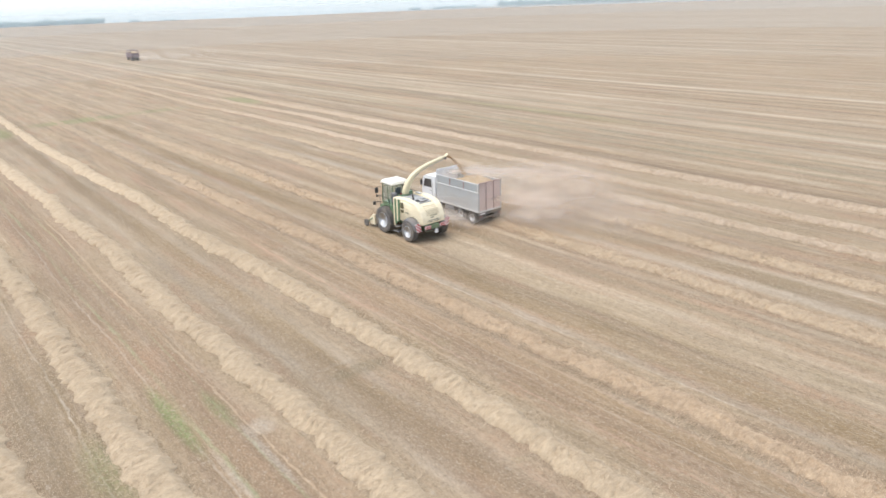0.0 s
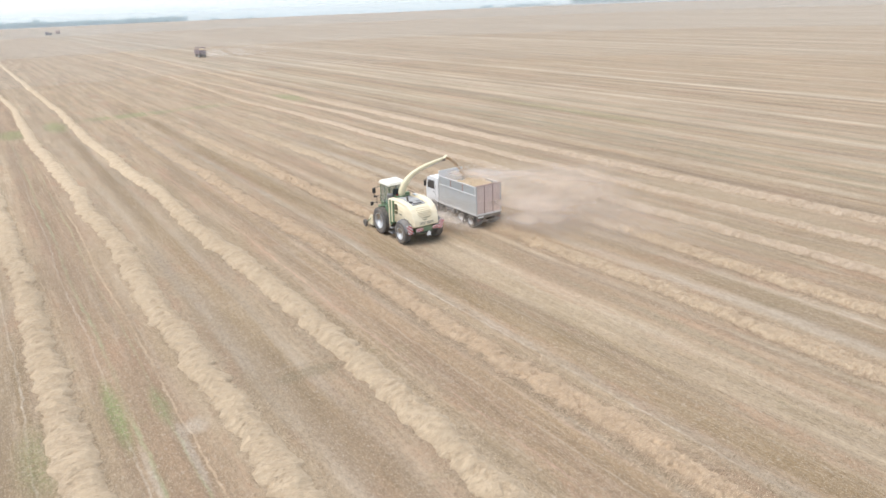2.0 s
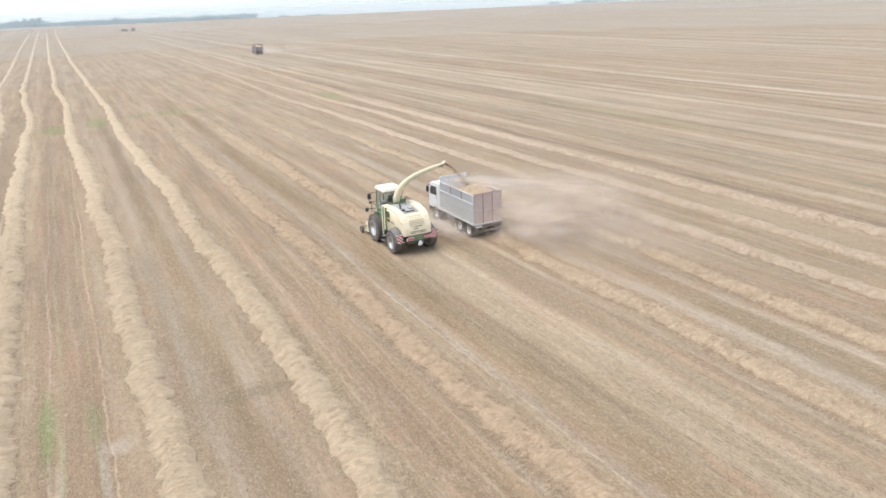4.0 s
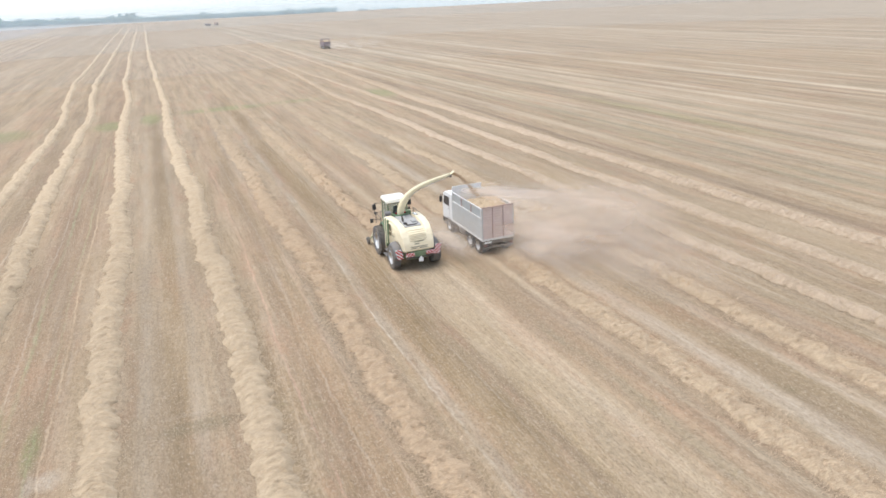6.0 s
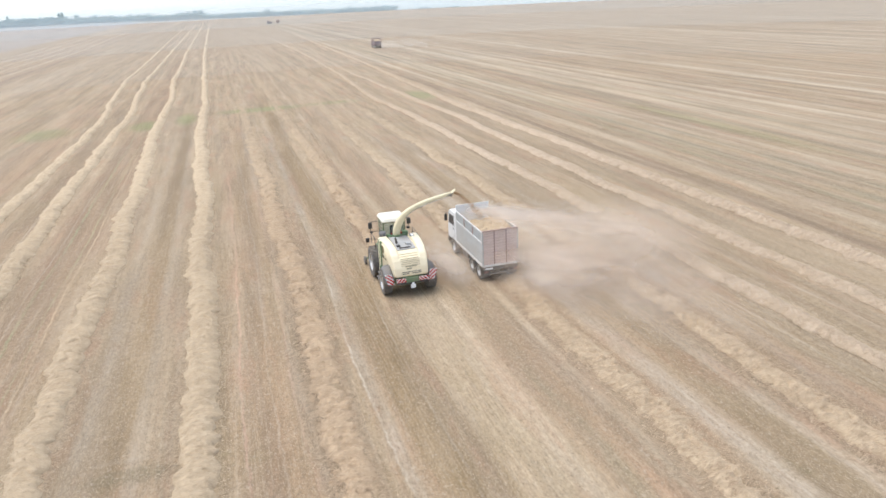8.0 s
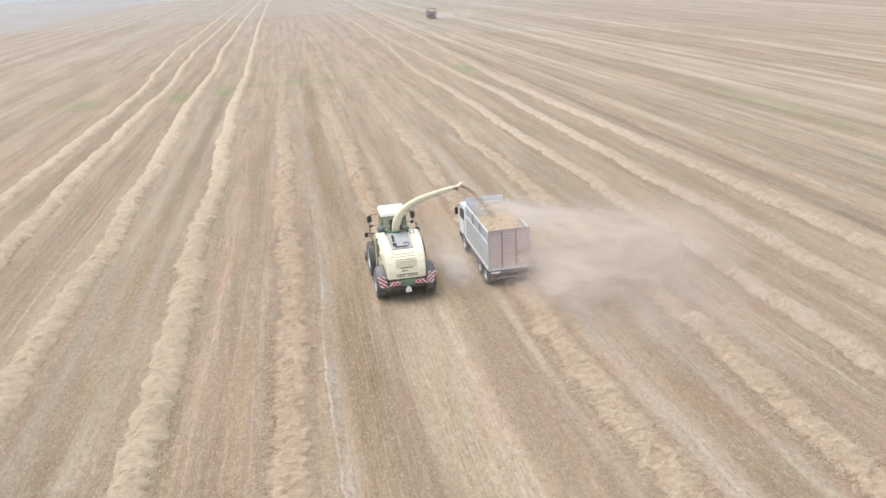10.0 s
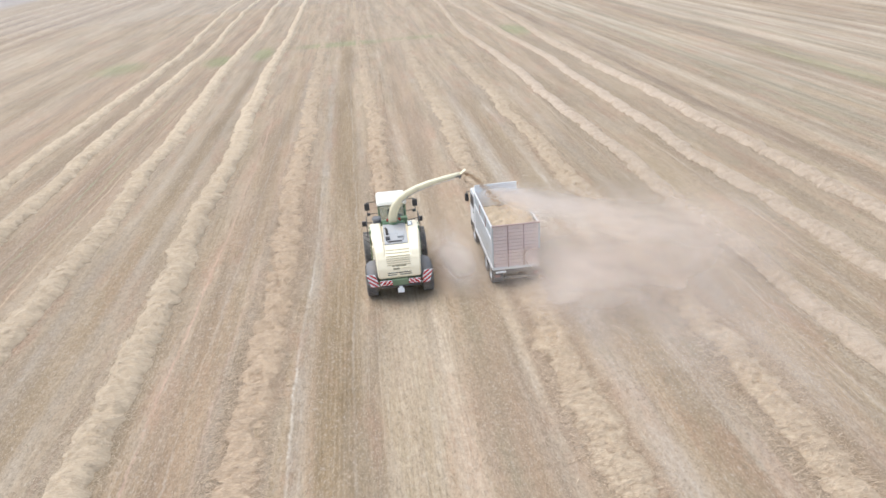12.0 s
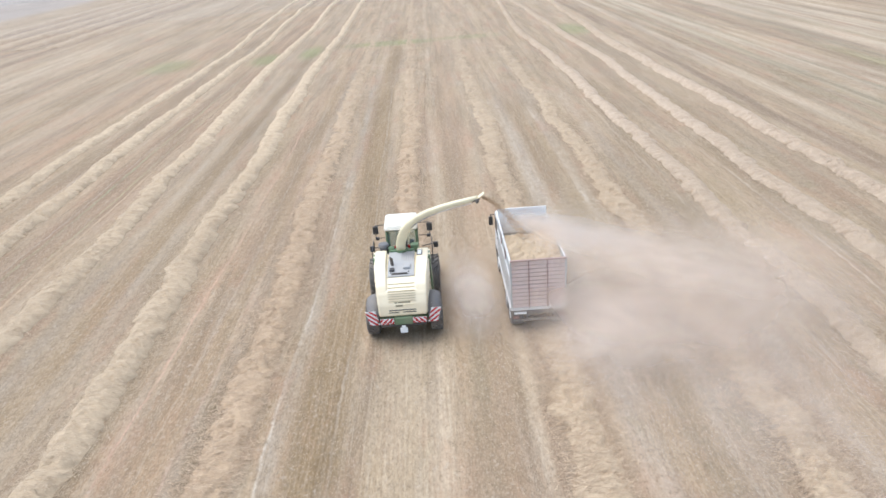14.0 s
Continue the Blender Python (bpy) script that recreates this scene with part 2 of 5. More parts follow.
    chalk, lilac, dun, rusty = (0.60, 0.53, 0.44), (0.41, 0.352, 0.288), (0.225, 0.162, 0.098), (0.315, 0.203, 0.126)
    for centre, half, soft, colour, amount, y0, y1 in (
        (-3.0, 0.95, 0.35, olive, 0.85, None, 130), (-1.42, 0.22, 0.12, dark, 0.55, None, -1), (1.42, 0.22, 0.12, dark, 0.4, None, -1), (-2.35, 0.06, 0.05, ash, 0.45, None, 90), (-4.15, 0.25, 0.2, rusty, 0.5, None, 60), (-4.6, 0.28, 0.2, lilac, 0.5, None, 90), (-4.85, 0.06, 0.05, chalk, 0.5, None, 20),
        (-9.6, 1.5, 0.6, rusty, 0.3, None, 100), (-10.65, 0.05, 0.05, (0.47, 0.30, 0.215), 0.75, None, 60), (-9.25, 0.04, 0.05, chalk, 0.5, None, 60), (-8.2, 0.05, 0.05, (0.42, 0.27, 0.19), 0.6, None, 40), (-8.9, 0.6, 0.35, olive, 0.35, None, 90), (-7.9, 0.3, 0.25, lilac, 0.35, None, 90), (-11.6, 0.35, 0.25, dun, 0.6, None, 90),
        (-16.6, 1.6, 0.7, dun, 0.45, None, 320), (-17.6, 0.35, 0.3, lilac, 0.35, None, 90), (-16.0, 0.6, 0.4, olive, 0.55, None, 120), (-15.2, 0.3, 0.25, lilac, 0.28, None, 90), (-14.3, 0.4, 0.3, dun, 0.5, None, 60), (-18.3, 0.35, 0.25, dun, 0.5, None, 60),
        (-23.0, 1.9, 0.8, (0.255, 0.165, 0.100), 0.65, None, 320), (-29.0, 0.9, 0.5, dun, 0.75, None, 320), (-21.7, 0.05, 0.05, (0.56, 0.42, 0.28), 0.75, None, 90), (-22.2, 0.06, 0.06, (0.36, 0.36, 0.20), 0.55, None, 90), (-23.6, 0.10, 0.08, (0.32, 0.35, 0.19), 0.6, None, 90), (-24.1, 0.04, 0.05, chalk, 0.5, None, 60), (-27.8, 0.04, 0.05, chalk, 0.6, None, 60),
        (0.5, 1.25, 0.5, (0.425, 0.340, 0.236), 0.42, None, -1), (1.9, 0.5, 0.3, pale, 0.35, None, -1), (3.6, 1.1, 0.5, rusty, 0.45, None, 90), (3.3, 0.4, 0.3, (0.25, 0.235, 0.15), 0.35, None, 0), (5.2, 0.22, 0.14, (0.46, 0.37, 0.27), 0.7, None, 2), (4.8, 0.12, 0.08, dark, 0.4, None, 2), (5.65, 0.16, 0.10, dark, 0.5, None, 2), (1.8, 0.3, 0.2, pale, 0.4, 8, 200), (3.0, 0.5, 0.3, dun, 0.4, 8, 200),
        (8.8, 0.6, 0.4, lilac, 0.5, None, 60), (10.2, 0.9, 0.5, olive, 0.35, None, 60), (11.6, 0.12, 0.1, chalk, 0.28, None, 40), (11.9, 0.4, 0.35, lilac, 0.35, None, 60), (16.2, 1.5, 0.7, dun, 0.3, None, 60), (15.6, 0.4, 0.35, lilac, 0.4, None, 60), (17.4, 0.08, 0.08, chalk, 0.28, None, 60),
        (21.7, 1.2, 0.6, dun, 0.3, None, 90), (22.3, 0.06, 0.06, chalk, 0.4, None, 60), (27.0, 1.4, 0.6, dun, 0.3, None, 120), (31.9, 0.62, 0.35, (0.190, 0.130, 0.084), 0.75, None, 170), (33.2, 0.5, 0.3, dark, 0.5, None, 200),
        (36.0, 0.8, 0.5, pale, 0.5, None, None), (39.2, 0.45, 0.3, (0.225, 0.205, 0.125), 0.5, None, None), (41.7, 0.8, 0.5, (0.225, 0.205, 0.130), 0.55, None, None), (45.0, 0.45, 0.3, (0.22, 0.205, 0.13), 0.55, None, None), (46.2, 0.4, 0.3, pale, 0.6, None, None),
        (51.0, 0.8, 0.6, dark, 0.45, None, None), (54.2, 0.6, 0.4, (0.23, 0.21, 0.13), 0.4, None, None), (57.0, 1.0, 0.8, pale, 0.5, None, None), (60.2, 0.8, 0.5, (0.23, 0.205, 0.13), 0.45, None, None), (64.0, 0.9, 0.6, dark, 0.45, None, None),
        (70.0, 1.0, 0.6, pale, 0.6, None, None), (78.0, 1.2, 0.8, dark, 0.4, None, None), (91.0, 1.3, 0.8, pale, 0.6, None, None),
        (-36.0, 2.5, 1.5, rusty, 0.45, None, 150), (-43.0, 2.5, 1.5, olive, 0.35, None, None), (-52.0, 2.0, 1.5, dun, 0.35, None, None), (-60.0, 3.0, 2.0, pale, 0.2, None, None)):
        c = strip(c, centre, half, soft, colour, amount, y0, y1)
    combed = m.noise(m.scaled(0.30, 0.0025, 1, (2.2, 0, 0)), 1.0, 4.0, 0.65)
    right = m.span(x, 33.0, 36.0)
    c = m.mix(m.math("MULTIPLY", right, m.span(combed, 0.52, 0.64, 0.0, 0.38)), c, (0.205, 0.158, 0.105))
    c = m.mix(m.math("MULTIPLY", right, m.span(combed, 0.48, 0.38, 0.0, 0.60)), c, (0.47, 0.385, 0.28))
    fallow = m.span(m.math("ADD", x, m.math("MULTIPLY", sway, 2.0)), -119.0, -129.0)
    c = m.mix(m.math("MULTIPLY", fallow, m.span(streak, 0.35, 0.65, 0.45, 0.75)), c, (0.32, 0.285, 0.265))
    for k in range(5):
        c = strip(c, -71.5 - 6.8 * k, 1.5, 0.8, (0.235, 0.165, 0.11), 0.7)
    weeds = m.span(m.noise(m.pos, 0.45, 5.0, 0.65), 0.60, 0.74)
    weed, damp, bare, clay = (0.15, 0.215, 0.065), (0.165, 0.135, 0.08), (0.47, 0.42, 0.35), (0.31, 0.203, 0.134)
    for wx, wy, rx, ry, amount, tone in ((-24.2, -12.5, 0.5, 4.5, 0.85, weed), (-22.3, -13.0, 0.5, 2.5, 0.5, weed), (-27.3, -14.5, 1.4, 4.0, 0.45, weed), (26.0, 93.0, 3.5, 9.0, 0.6, weed),
                                         (-4.0, 92.0, 10.0, 4.0, 0.60, weed), (9.0, 93.0, 7.0, 3.0, 0.45, weed), (-16.6, 88.0, 2.2, 9.0, 0.65, weed), (-23.0, 84.0, 3.0, 7.0, 0.7, weed), (-38.0, 84.0, 5.0, 8.0, 0.55, weed), (52.0, 40.0, 2.0, 30.0, 0.35, weed),
                                         (-15.2, -14.4, 2.6, 0.8, 0.75, damp), (-16.0, -13.2, 1.6, 0.22, 0.2, bare), (-22.1, -18.0, 0.25, 3.6, 0.6, bare), (-23.8, -18.6, 0.22, 3.2, 0.5, bare),
                                         (-21.5, -15.8, 0.9, 0.9, 0.55, bare), (-15.5, -26.0, 3.0, 11.5, 0.38, clay), (-21.0, -28.0, 2.6, 11.0, 0.34, clay), (-9.0, -17.0, 1.8, 16.0, 0.25, clay)):
        ex = m.math("DIVIDE", m.math("SUBTRACT", x, wx), rx)
        ey = m.math("DIVIDE", m.math("SUBTRACT", m.math("ADD", y, edge), wy), ry)
        d = m.math("SQRT", m.math("ADD", m.math("MULTIPLY", ex, ex), m.math("MULTIPLY", ey, ey)))
        s = m.math("MULTIPLY", m.span(d, 0.3, 1.1, 1.0, 0.0), m.span(grain, 0.35, 0.62, 0.2, 1.0))
        c = m.mix(m.math("MULTIPLY", s, amount), c, tone)
    c = m.mix(m.math("MULTIPLY", weeds, 0.18), c, (0.17, 0.18, 0.07))
    lump = m.noise(m.scaled(5.0, 2.2, 1, (8.0, 3.0, 0)), 1.0, 4.0, 0.65)
    broad = m.noise(m.scaled(0.62, 0.035, 1, (4.4, 6.0, 0)), 1.0, 3.0, 0.6)
    tone = m.math("MULTIPLY", m.span(lump, 0.34, 0.66, 0.88, 1.08), m.span(broad, 0.38, 0.62, 0.87, 1.09))
    patchy = m.t.nodes.new("ShaderNodeCombineColor")
    m.put(patchy.inputs[0], tone), m.put(patchy.inputs[1], m.math("MULTIPLY", tone, 0.99)), m.put(patchy.inputs[2], m.math("MULTIPLY", tone, 0.965))
    c = m.mix(1.0, c, patchy.outputs[0], "MULTIPLY")
    crumb = m.noise(m.scaled(4.2, 2.6, 1, (9.0, 1.0, 0)), 1.0, 3.0, 0.7)
    c = m.mix(m.span(crumb, 0.42, 0.33, 0.0, 0.48), c, (0.185, 0.138, 0.088))
    c = m.mix(m.span(crumb, 0.58, 0.67, 0.0, 0.40), c, (0.435, 0.362, 0.280))
    c = m.mix(m.span(speck, 0.51, 0.63, 0.0, 0.38), c, (0.50, 0.405, 0.295))
    c = m.mix(m.span(speck, 0.49, 0.37, 0.0, 0.42), c, (0.150, 0.104, 0.062))
    m.bump(m.math("ADD", m.math("MULTIPLY", rows, 0.5), m.math("MULTIPLY", speck, 0.5)), 0.06, 0.7)
    return m.done(c)


FIELD = field_material()


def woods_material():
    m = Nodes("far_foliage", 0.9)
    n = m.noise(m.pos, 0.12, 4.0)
    # Bluer and paler than leaves: part of the distant haze is in the colour.
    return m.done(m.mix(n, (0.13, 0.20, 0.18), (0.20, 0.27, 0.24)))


WOODS = woods_material()


def airborne(name, colour, through_light=0.75):
    """Thin flakes that let light through."""
    m = Nodes(name, 1.0)
    lit = m.t.nodes.new("ShaderNodeBsdfDiffuse")
    back = m.t.nodes.new("ShaderNodeBsdfTranslucent")
    both = m.t.nodes.new("ShaderNodeMixShader")
    for n in (lit, back):
        n.inputs["Color"].default_value = (*colour, 1)
    both.inputs[0].default_value = through_light
    m.t.links.new(lit.outputs[0], both.inputs[1])
    m.t.links.new(back.outputs[0], both.inputs[2])
    m.t.links.new(both.outputs[0], m.t.nodes["Material Output"].inputs["Surface"])
    return m.mat


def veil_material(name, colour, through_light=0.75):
    """See-through sheet for dust and haze, its opacity set by the thickness attribute."""
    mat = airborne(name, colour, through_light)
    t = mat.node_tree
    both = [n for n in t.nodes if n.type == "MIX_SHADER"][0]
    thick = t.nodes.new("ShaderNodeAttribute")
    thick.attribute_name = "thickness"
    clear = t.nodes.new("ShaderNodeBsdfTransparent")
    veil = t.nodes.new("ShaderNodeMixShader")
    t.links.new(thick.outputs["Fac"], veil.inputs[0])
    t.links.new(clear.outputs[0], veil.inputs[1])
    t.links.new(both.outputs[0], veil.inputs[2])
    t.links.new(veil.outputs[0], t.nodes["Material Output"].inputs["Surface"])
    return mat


def blades(name, deep, pale):
    """Loose straw and stubble stalks, each of its own shade."""
    m = Nodes(name, 0.85)
    g = m.t.nodes.new("ShaderNodeNewGeometry").outputs["Random Per Island"]
    return m.done(m.mix(g, deep, pale))


STALKS = blades("stubble_stalks", (0.205, 0.150, 0.088), (0.49, 0.392, 0.27))
LOOSE_PALE = blades("pale_stalks", (0.36, 0.274, 0.178), (0.56, 0.442, 0.308))
LOOSE_TAN = blades("tan_stalks", (0.31, 0.216, 0.134), (0.60, 0.457, 0.312))

DUST = airborne("dust", (0.93, 0.86, 0.785))
# Low sheet reflects more, added to brighten ground that the upper sheets shade.
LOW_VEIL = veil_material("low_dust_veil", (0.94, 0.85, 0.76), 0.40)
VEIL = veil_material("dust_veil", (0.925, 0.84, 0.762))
HAZE = veil_material("haze_sheet_tint", (0.84, 0.955, 1.0), 0.5)
CHAFF_AIR = airborne("flying_chaff", (0.58, 0.44, 0.30))

# ---- mesh helpers ----
def finish(bm, name, material, smooth=False):
    for v in [v for v in bm.verts if not v.link_faces]:
        bm.verts.remove(v)
    me = bpy.data.meshes.new(name)
    bmesh.ops.recalc_face_normals(bm, faces=bm.faces)
    bm.to_mesh(me)
    bm.free()
    me.materials.append(material)
    if smooth:
        me.shade_smooth()
    return me


def part(name, bm, material, parent, label="", smooth=False):
    ob = new(name, finish(bm, name, material, smooth))
    ob.parent = parent
    if label:
        tagged(ob, label)
    return ob


def thing(name, m, label, category, group=""):
    ob = new(name)
    ob.empty_display_size = 0.3
    ob.matrix_world = m
    return tagged(ob, label, category, group)


def sheet(name, verts, faces, material, smooth=False):
    me = bpy.data.meshes.new(name)
    me.from_pydata(verts, [], faces)
    me.materials.append(material)
    if smooth:
        me.shade_smooth()
    me.update()
    return new(name, me)


def box(bm, x0, x1, y0, y1, z0, z1, bevel=0.0, segments=2, turn=None):
    made = bmesh.ops.create_cube(bm, size=1.0)["verts"]
    bmesh.ops.scale(bm, vec=(x1 - x0, y1 - y0, z1 - z0), verts=made)
    if bevel:
        edges = list({e for v in made for e in v.link_edges})
        out = bmesh.ops.bevel(bm, geom=edges, offset=bevel, segments=segments, affect="EDGES", profile=0.6)
        made = list(set(v for v in out["verts"]) | {v for v in made if v.is_valid})
    if turn is not None:
        bmesh.ops.transform(bm, matrix=turn.to_4x4(), verts=made)
    bmesh.ops.translate(bm, vec=((x0 + x1) / 2, (y0 + y1) / 2, (z0 + z1) / 2), verts=made)
    return made


def prism(bm, outline, x0, x1, bevel=0.0, segments=2, shape=None):
    """An outline in (y, z), pushed from x0 to x1; shape() may move its corners before the edges are rounded."""
    a = [bm.verts.new((x0, y, z)) for y, z in outline]
    b = [bm.verts.new((x1, y, z)) for y, z in outline]
    n = len(outline)
    bm.faces.new(a), bm.faces.new(b[::-1])
    for k in range(n):
        bm.faces.new((a[k], b[k], b[(k + 1) % n], a[(k + 1) % n]))
    if shape:
        for v in a + b:
            v.co = shape(v.co)
    if bevel:
        edges = list({e for v in a + b for e in v.link_edges})
        bmesh.ops.bevel(bm, geom=edges, offset=bevel, segments=segments, affect="EDGES", profile=0.6)


def lathe(bm, profile, centre, segments=32):
    """A profile of (r, x) turned about the x axis through centre."""
    rings = []
    for r, x in profile:
        rings.append([bm.verts.new((centre[0] + x, centre[1] + r * cos(2 * pi * k / segments), centre[2] + r * sin(2 * pi * k / segments))) for k in range(segments)])
    for p, q in zip(rings, rings[1:]):
        for k in range(segments):
            bm.faces.new((p[k], p[(k + 1) % segments], q[(k + 1) % segments], q[k]))
    bm.faces.new(rings[0]), bm.faces.new(rings[-1][::-1])


def rod(bm, a, b, r0, r1=None, segments=10):
    a, b = Vector(a), Vector(b)
    m = (b - a).to_track_quat("Z", "Y").to_matrix().to_4x4()
    m.translation = (a + b) / 2
    bmesh.ops.create_cone(bm, cap_ends=True, segments=segments, radius1=r0, radius2=r0 if r1 is None else r1, depth=(b - a).length, matrix=m)


def duct(bm, path, sizes, across=Vector((0, 1, 0))):
    """A rounded box section swept along a path; sizes are half width and half height."""
    rings = []
    for k, p in enumerate(path):
        p = Vector(p)
        d = (Vector(path[min(k + 1, len(path) - 1)]) - Vector(path[max(k - 1, 0)])).normalized()
        s = across.cross(d).normalized()
        w = d.cross(s).normalized()
        hw, hh = sizes[k]
        ring = []
        for a in range(16):
            u, v = cos(a * pi / 8 + 0.01), sin(a * pi / 8 + 0.01)
            sq = max(abs(u), abs(v)) ** 0.75
            ring.append(bm.verts.new(p + w * hw * u / sq + s * hh * v / sq))
        rings.append(ring)
    for p, q in zip(rings, rings[1:]):
        for k in range(16):
            bm.faces.new((p[k], p[(k + 1) % 16], q[(k + 1) % 16], q[k]))
    bm.faces.new(rings[0]), bm.faces.new(rings[-1][::-1])


TABLE = np.random.RandomState(7).rand(256, 256)


def lattice(x, y):
    """Smooth value noise in the plane, 0 to 1, for arrays."""
    xi, yi = np.floor(x).astype(int), np.floor(y).astype(int)
    u, v = x - xi, y - yi
    u, v = u * u * (3 - 2 * u), v * v * (3 - 2 * v)
    a, b = TABLE[xi % 256, yi % 256], TABLE[(xi + 1) % 256, yi % 256]
    c, d = TABLE[xi % 256, (yi + 1) % 256], TABLE[(xi + 1) % 256, (yi + 1) % 256]
    return (a * (1 - u) + b * u) * (1 - v) + (c * (1 - u) + d * u) * v


def grid_faces(rows, cols):
    i = np.arange(rows - 1)[:, None] * cols + np.arange(cols - 1)[None, :]
    return np.stack([i, i + 1, i + cols + 1, i + cols], -1).reshape(-1, 4).tolist()


# ---- the field ----
def swell(x, y):
    """The ground's low waves, in metres."""
    return 0.05 * (lattice(x * 0.11 + 9, y * 0.05 + 4) - 0.5)


def fall(x, y):
    """Behind a low crest, placed to fit the horizon in the camera's view, the land drops away."""
    r, turn = np.hypot(x, y), np.degrees(np.arctan2(x, y))
    crest = np.interp(turn, (-60, -10, 0, 6, 30, 45, 90), (1560, 1540, 1320, 1200, 1150, 1420, 1450))
    return 0.02 * np.clip(r - crest, 0, None)


def build_ground():
    gx = np.concatenate([-np.geomspace(4700, 64, 60), np.linspace(-60, 60, 121), np.geomspace(64, 4700, 60)])
    gy = np.concatenate([-np.geomspace(4700, 64, 14), np.linspace(-60, 120, 91), np.geomspace(124, 4700, 110)])
    x, y = np.meshgrid(gx, gy)
    near = np.clip((140 - np.abs(y - 20)) / 60, 0, 1)
    z = swell(x, y) * near - fall(x, y)
    ob = sheet("ground", np.stack([x, y, z], -1).reshape(-1, 3).tolist(), grid_faces(len(gy), len(gx)), FIELD, True)
    tagged(ob, "harvested grain field of dry stubble with wheel lines", "field", kind="structure")


build_ground()


# ---- windrows of cut straw ----
WINDROWS = [  # start, end, height, width, straw, bends as (y, x)
    (-80, 900, 0.30, 1.60, STRAW_CREAM, [(-80, -30.0), (37, -31.5), (51, -31.3), (74, -31.0), (90, -30.7), (135, -33.4), (172, -35.0), (250, -35.2), (438, -37.4), (970, -40.5)]),
    (-80, 900, 0.32, 1.62, STRAW_CREAM, [(-80, -26.0), (18, -26.5), (40, -27.1), (49, -27.3), (64, -26.9), (74, -27.3), (99, -26.7), (140, -28.5), (168, -29.6), (195, -29.4), (356, -30.0), (944, -32.5)]),
    (-80, 900, 0.31, 1.66, STRAW_CREAM, [(-80, -19.4), (0, -19.5), (25, -19.8), (45, -20.2), (62, -20.7), (85, -20.8), (114, -20.4), (163, -22.4), (187, -21.9), (290, -23.0), (917, -24.0)]),
    (-80, 900, 0.34, 1.70, STRAW_CREAM, [(-80, -12.8), (0, -12.9), (12, -12.8), (28, -13.1), (55, -13.6), (76, -13.9), (104, -13.7), (150, -14.4), (260, -15.6), (897, -17.0)]),
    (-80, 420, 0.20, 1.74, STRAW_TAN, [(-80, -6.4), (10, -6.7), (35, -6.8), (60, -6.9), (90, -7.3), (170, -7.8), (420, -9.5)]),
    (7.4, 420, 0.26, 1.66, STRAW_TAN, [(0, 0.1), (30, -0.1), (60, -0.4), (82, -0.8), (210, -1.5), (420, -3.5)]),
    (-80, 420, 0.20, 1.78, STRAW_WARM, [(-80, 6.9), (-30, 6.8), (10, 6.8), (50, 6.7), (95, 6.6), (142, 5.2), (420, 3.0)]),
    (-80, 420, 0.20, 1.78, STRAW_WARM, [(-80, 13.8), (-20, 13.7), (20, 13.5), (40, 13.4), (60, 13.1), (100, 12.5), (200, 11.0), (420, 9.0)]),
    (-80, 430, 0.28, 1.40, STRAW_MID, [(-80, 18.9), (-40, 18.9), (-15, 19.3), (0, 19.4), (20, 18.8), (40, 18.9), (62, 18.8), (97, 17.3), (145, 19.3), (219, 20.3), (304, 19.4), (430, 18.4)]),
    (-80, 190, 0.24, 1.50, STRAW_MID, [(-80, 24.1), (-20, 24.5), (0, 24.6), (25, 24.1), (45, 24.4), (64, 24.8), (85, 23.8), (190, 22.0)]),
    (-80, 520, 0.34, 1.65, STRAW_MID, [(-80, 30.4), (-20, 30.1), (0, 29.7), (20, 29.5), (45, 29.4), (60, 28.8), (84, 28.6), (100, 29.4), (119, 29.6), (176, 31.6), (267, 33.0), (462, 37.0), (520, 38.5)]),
]


for i in range(5):  # a farther bundle on the left
    o = 6.8 * i
    WINDROWS.append((120, 900, 0.42, 4.2, STRAW_MID, [(120, -73.0 - o), (214, -76.0 - o), (372, -76.0 - o), (800, -91.0 - o), (900, -94.0 - o)]))


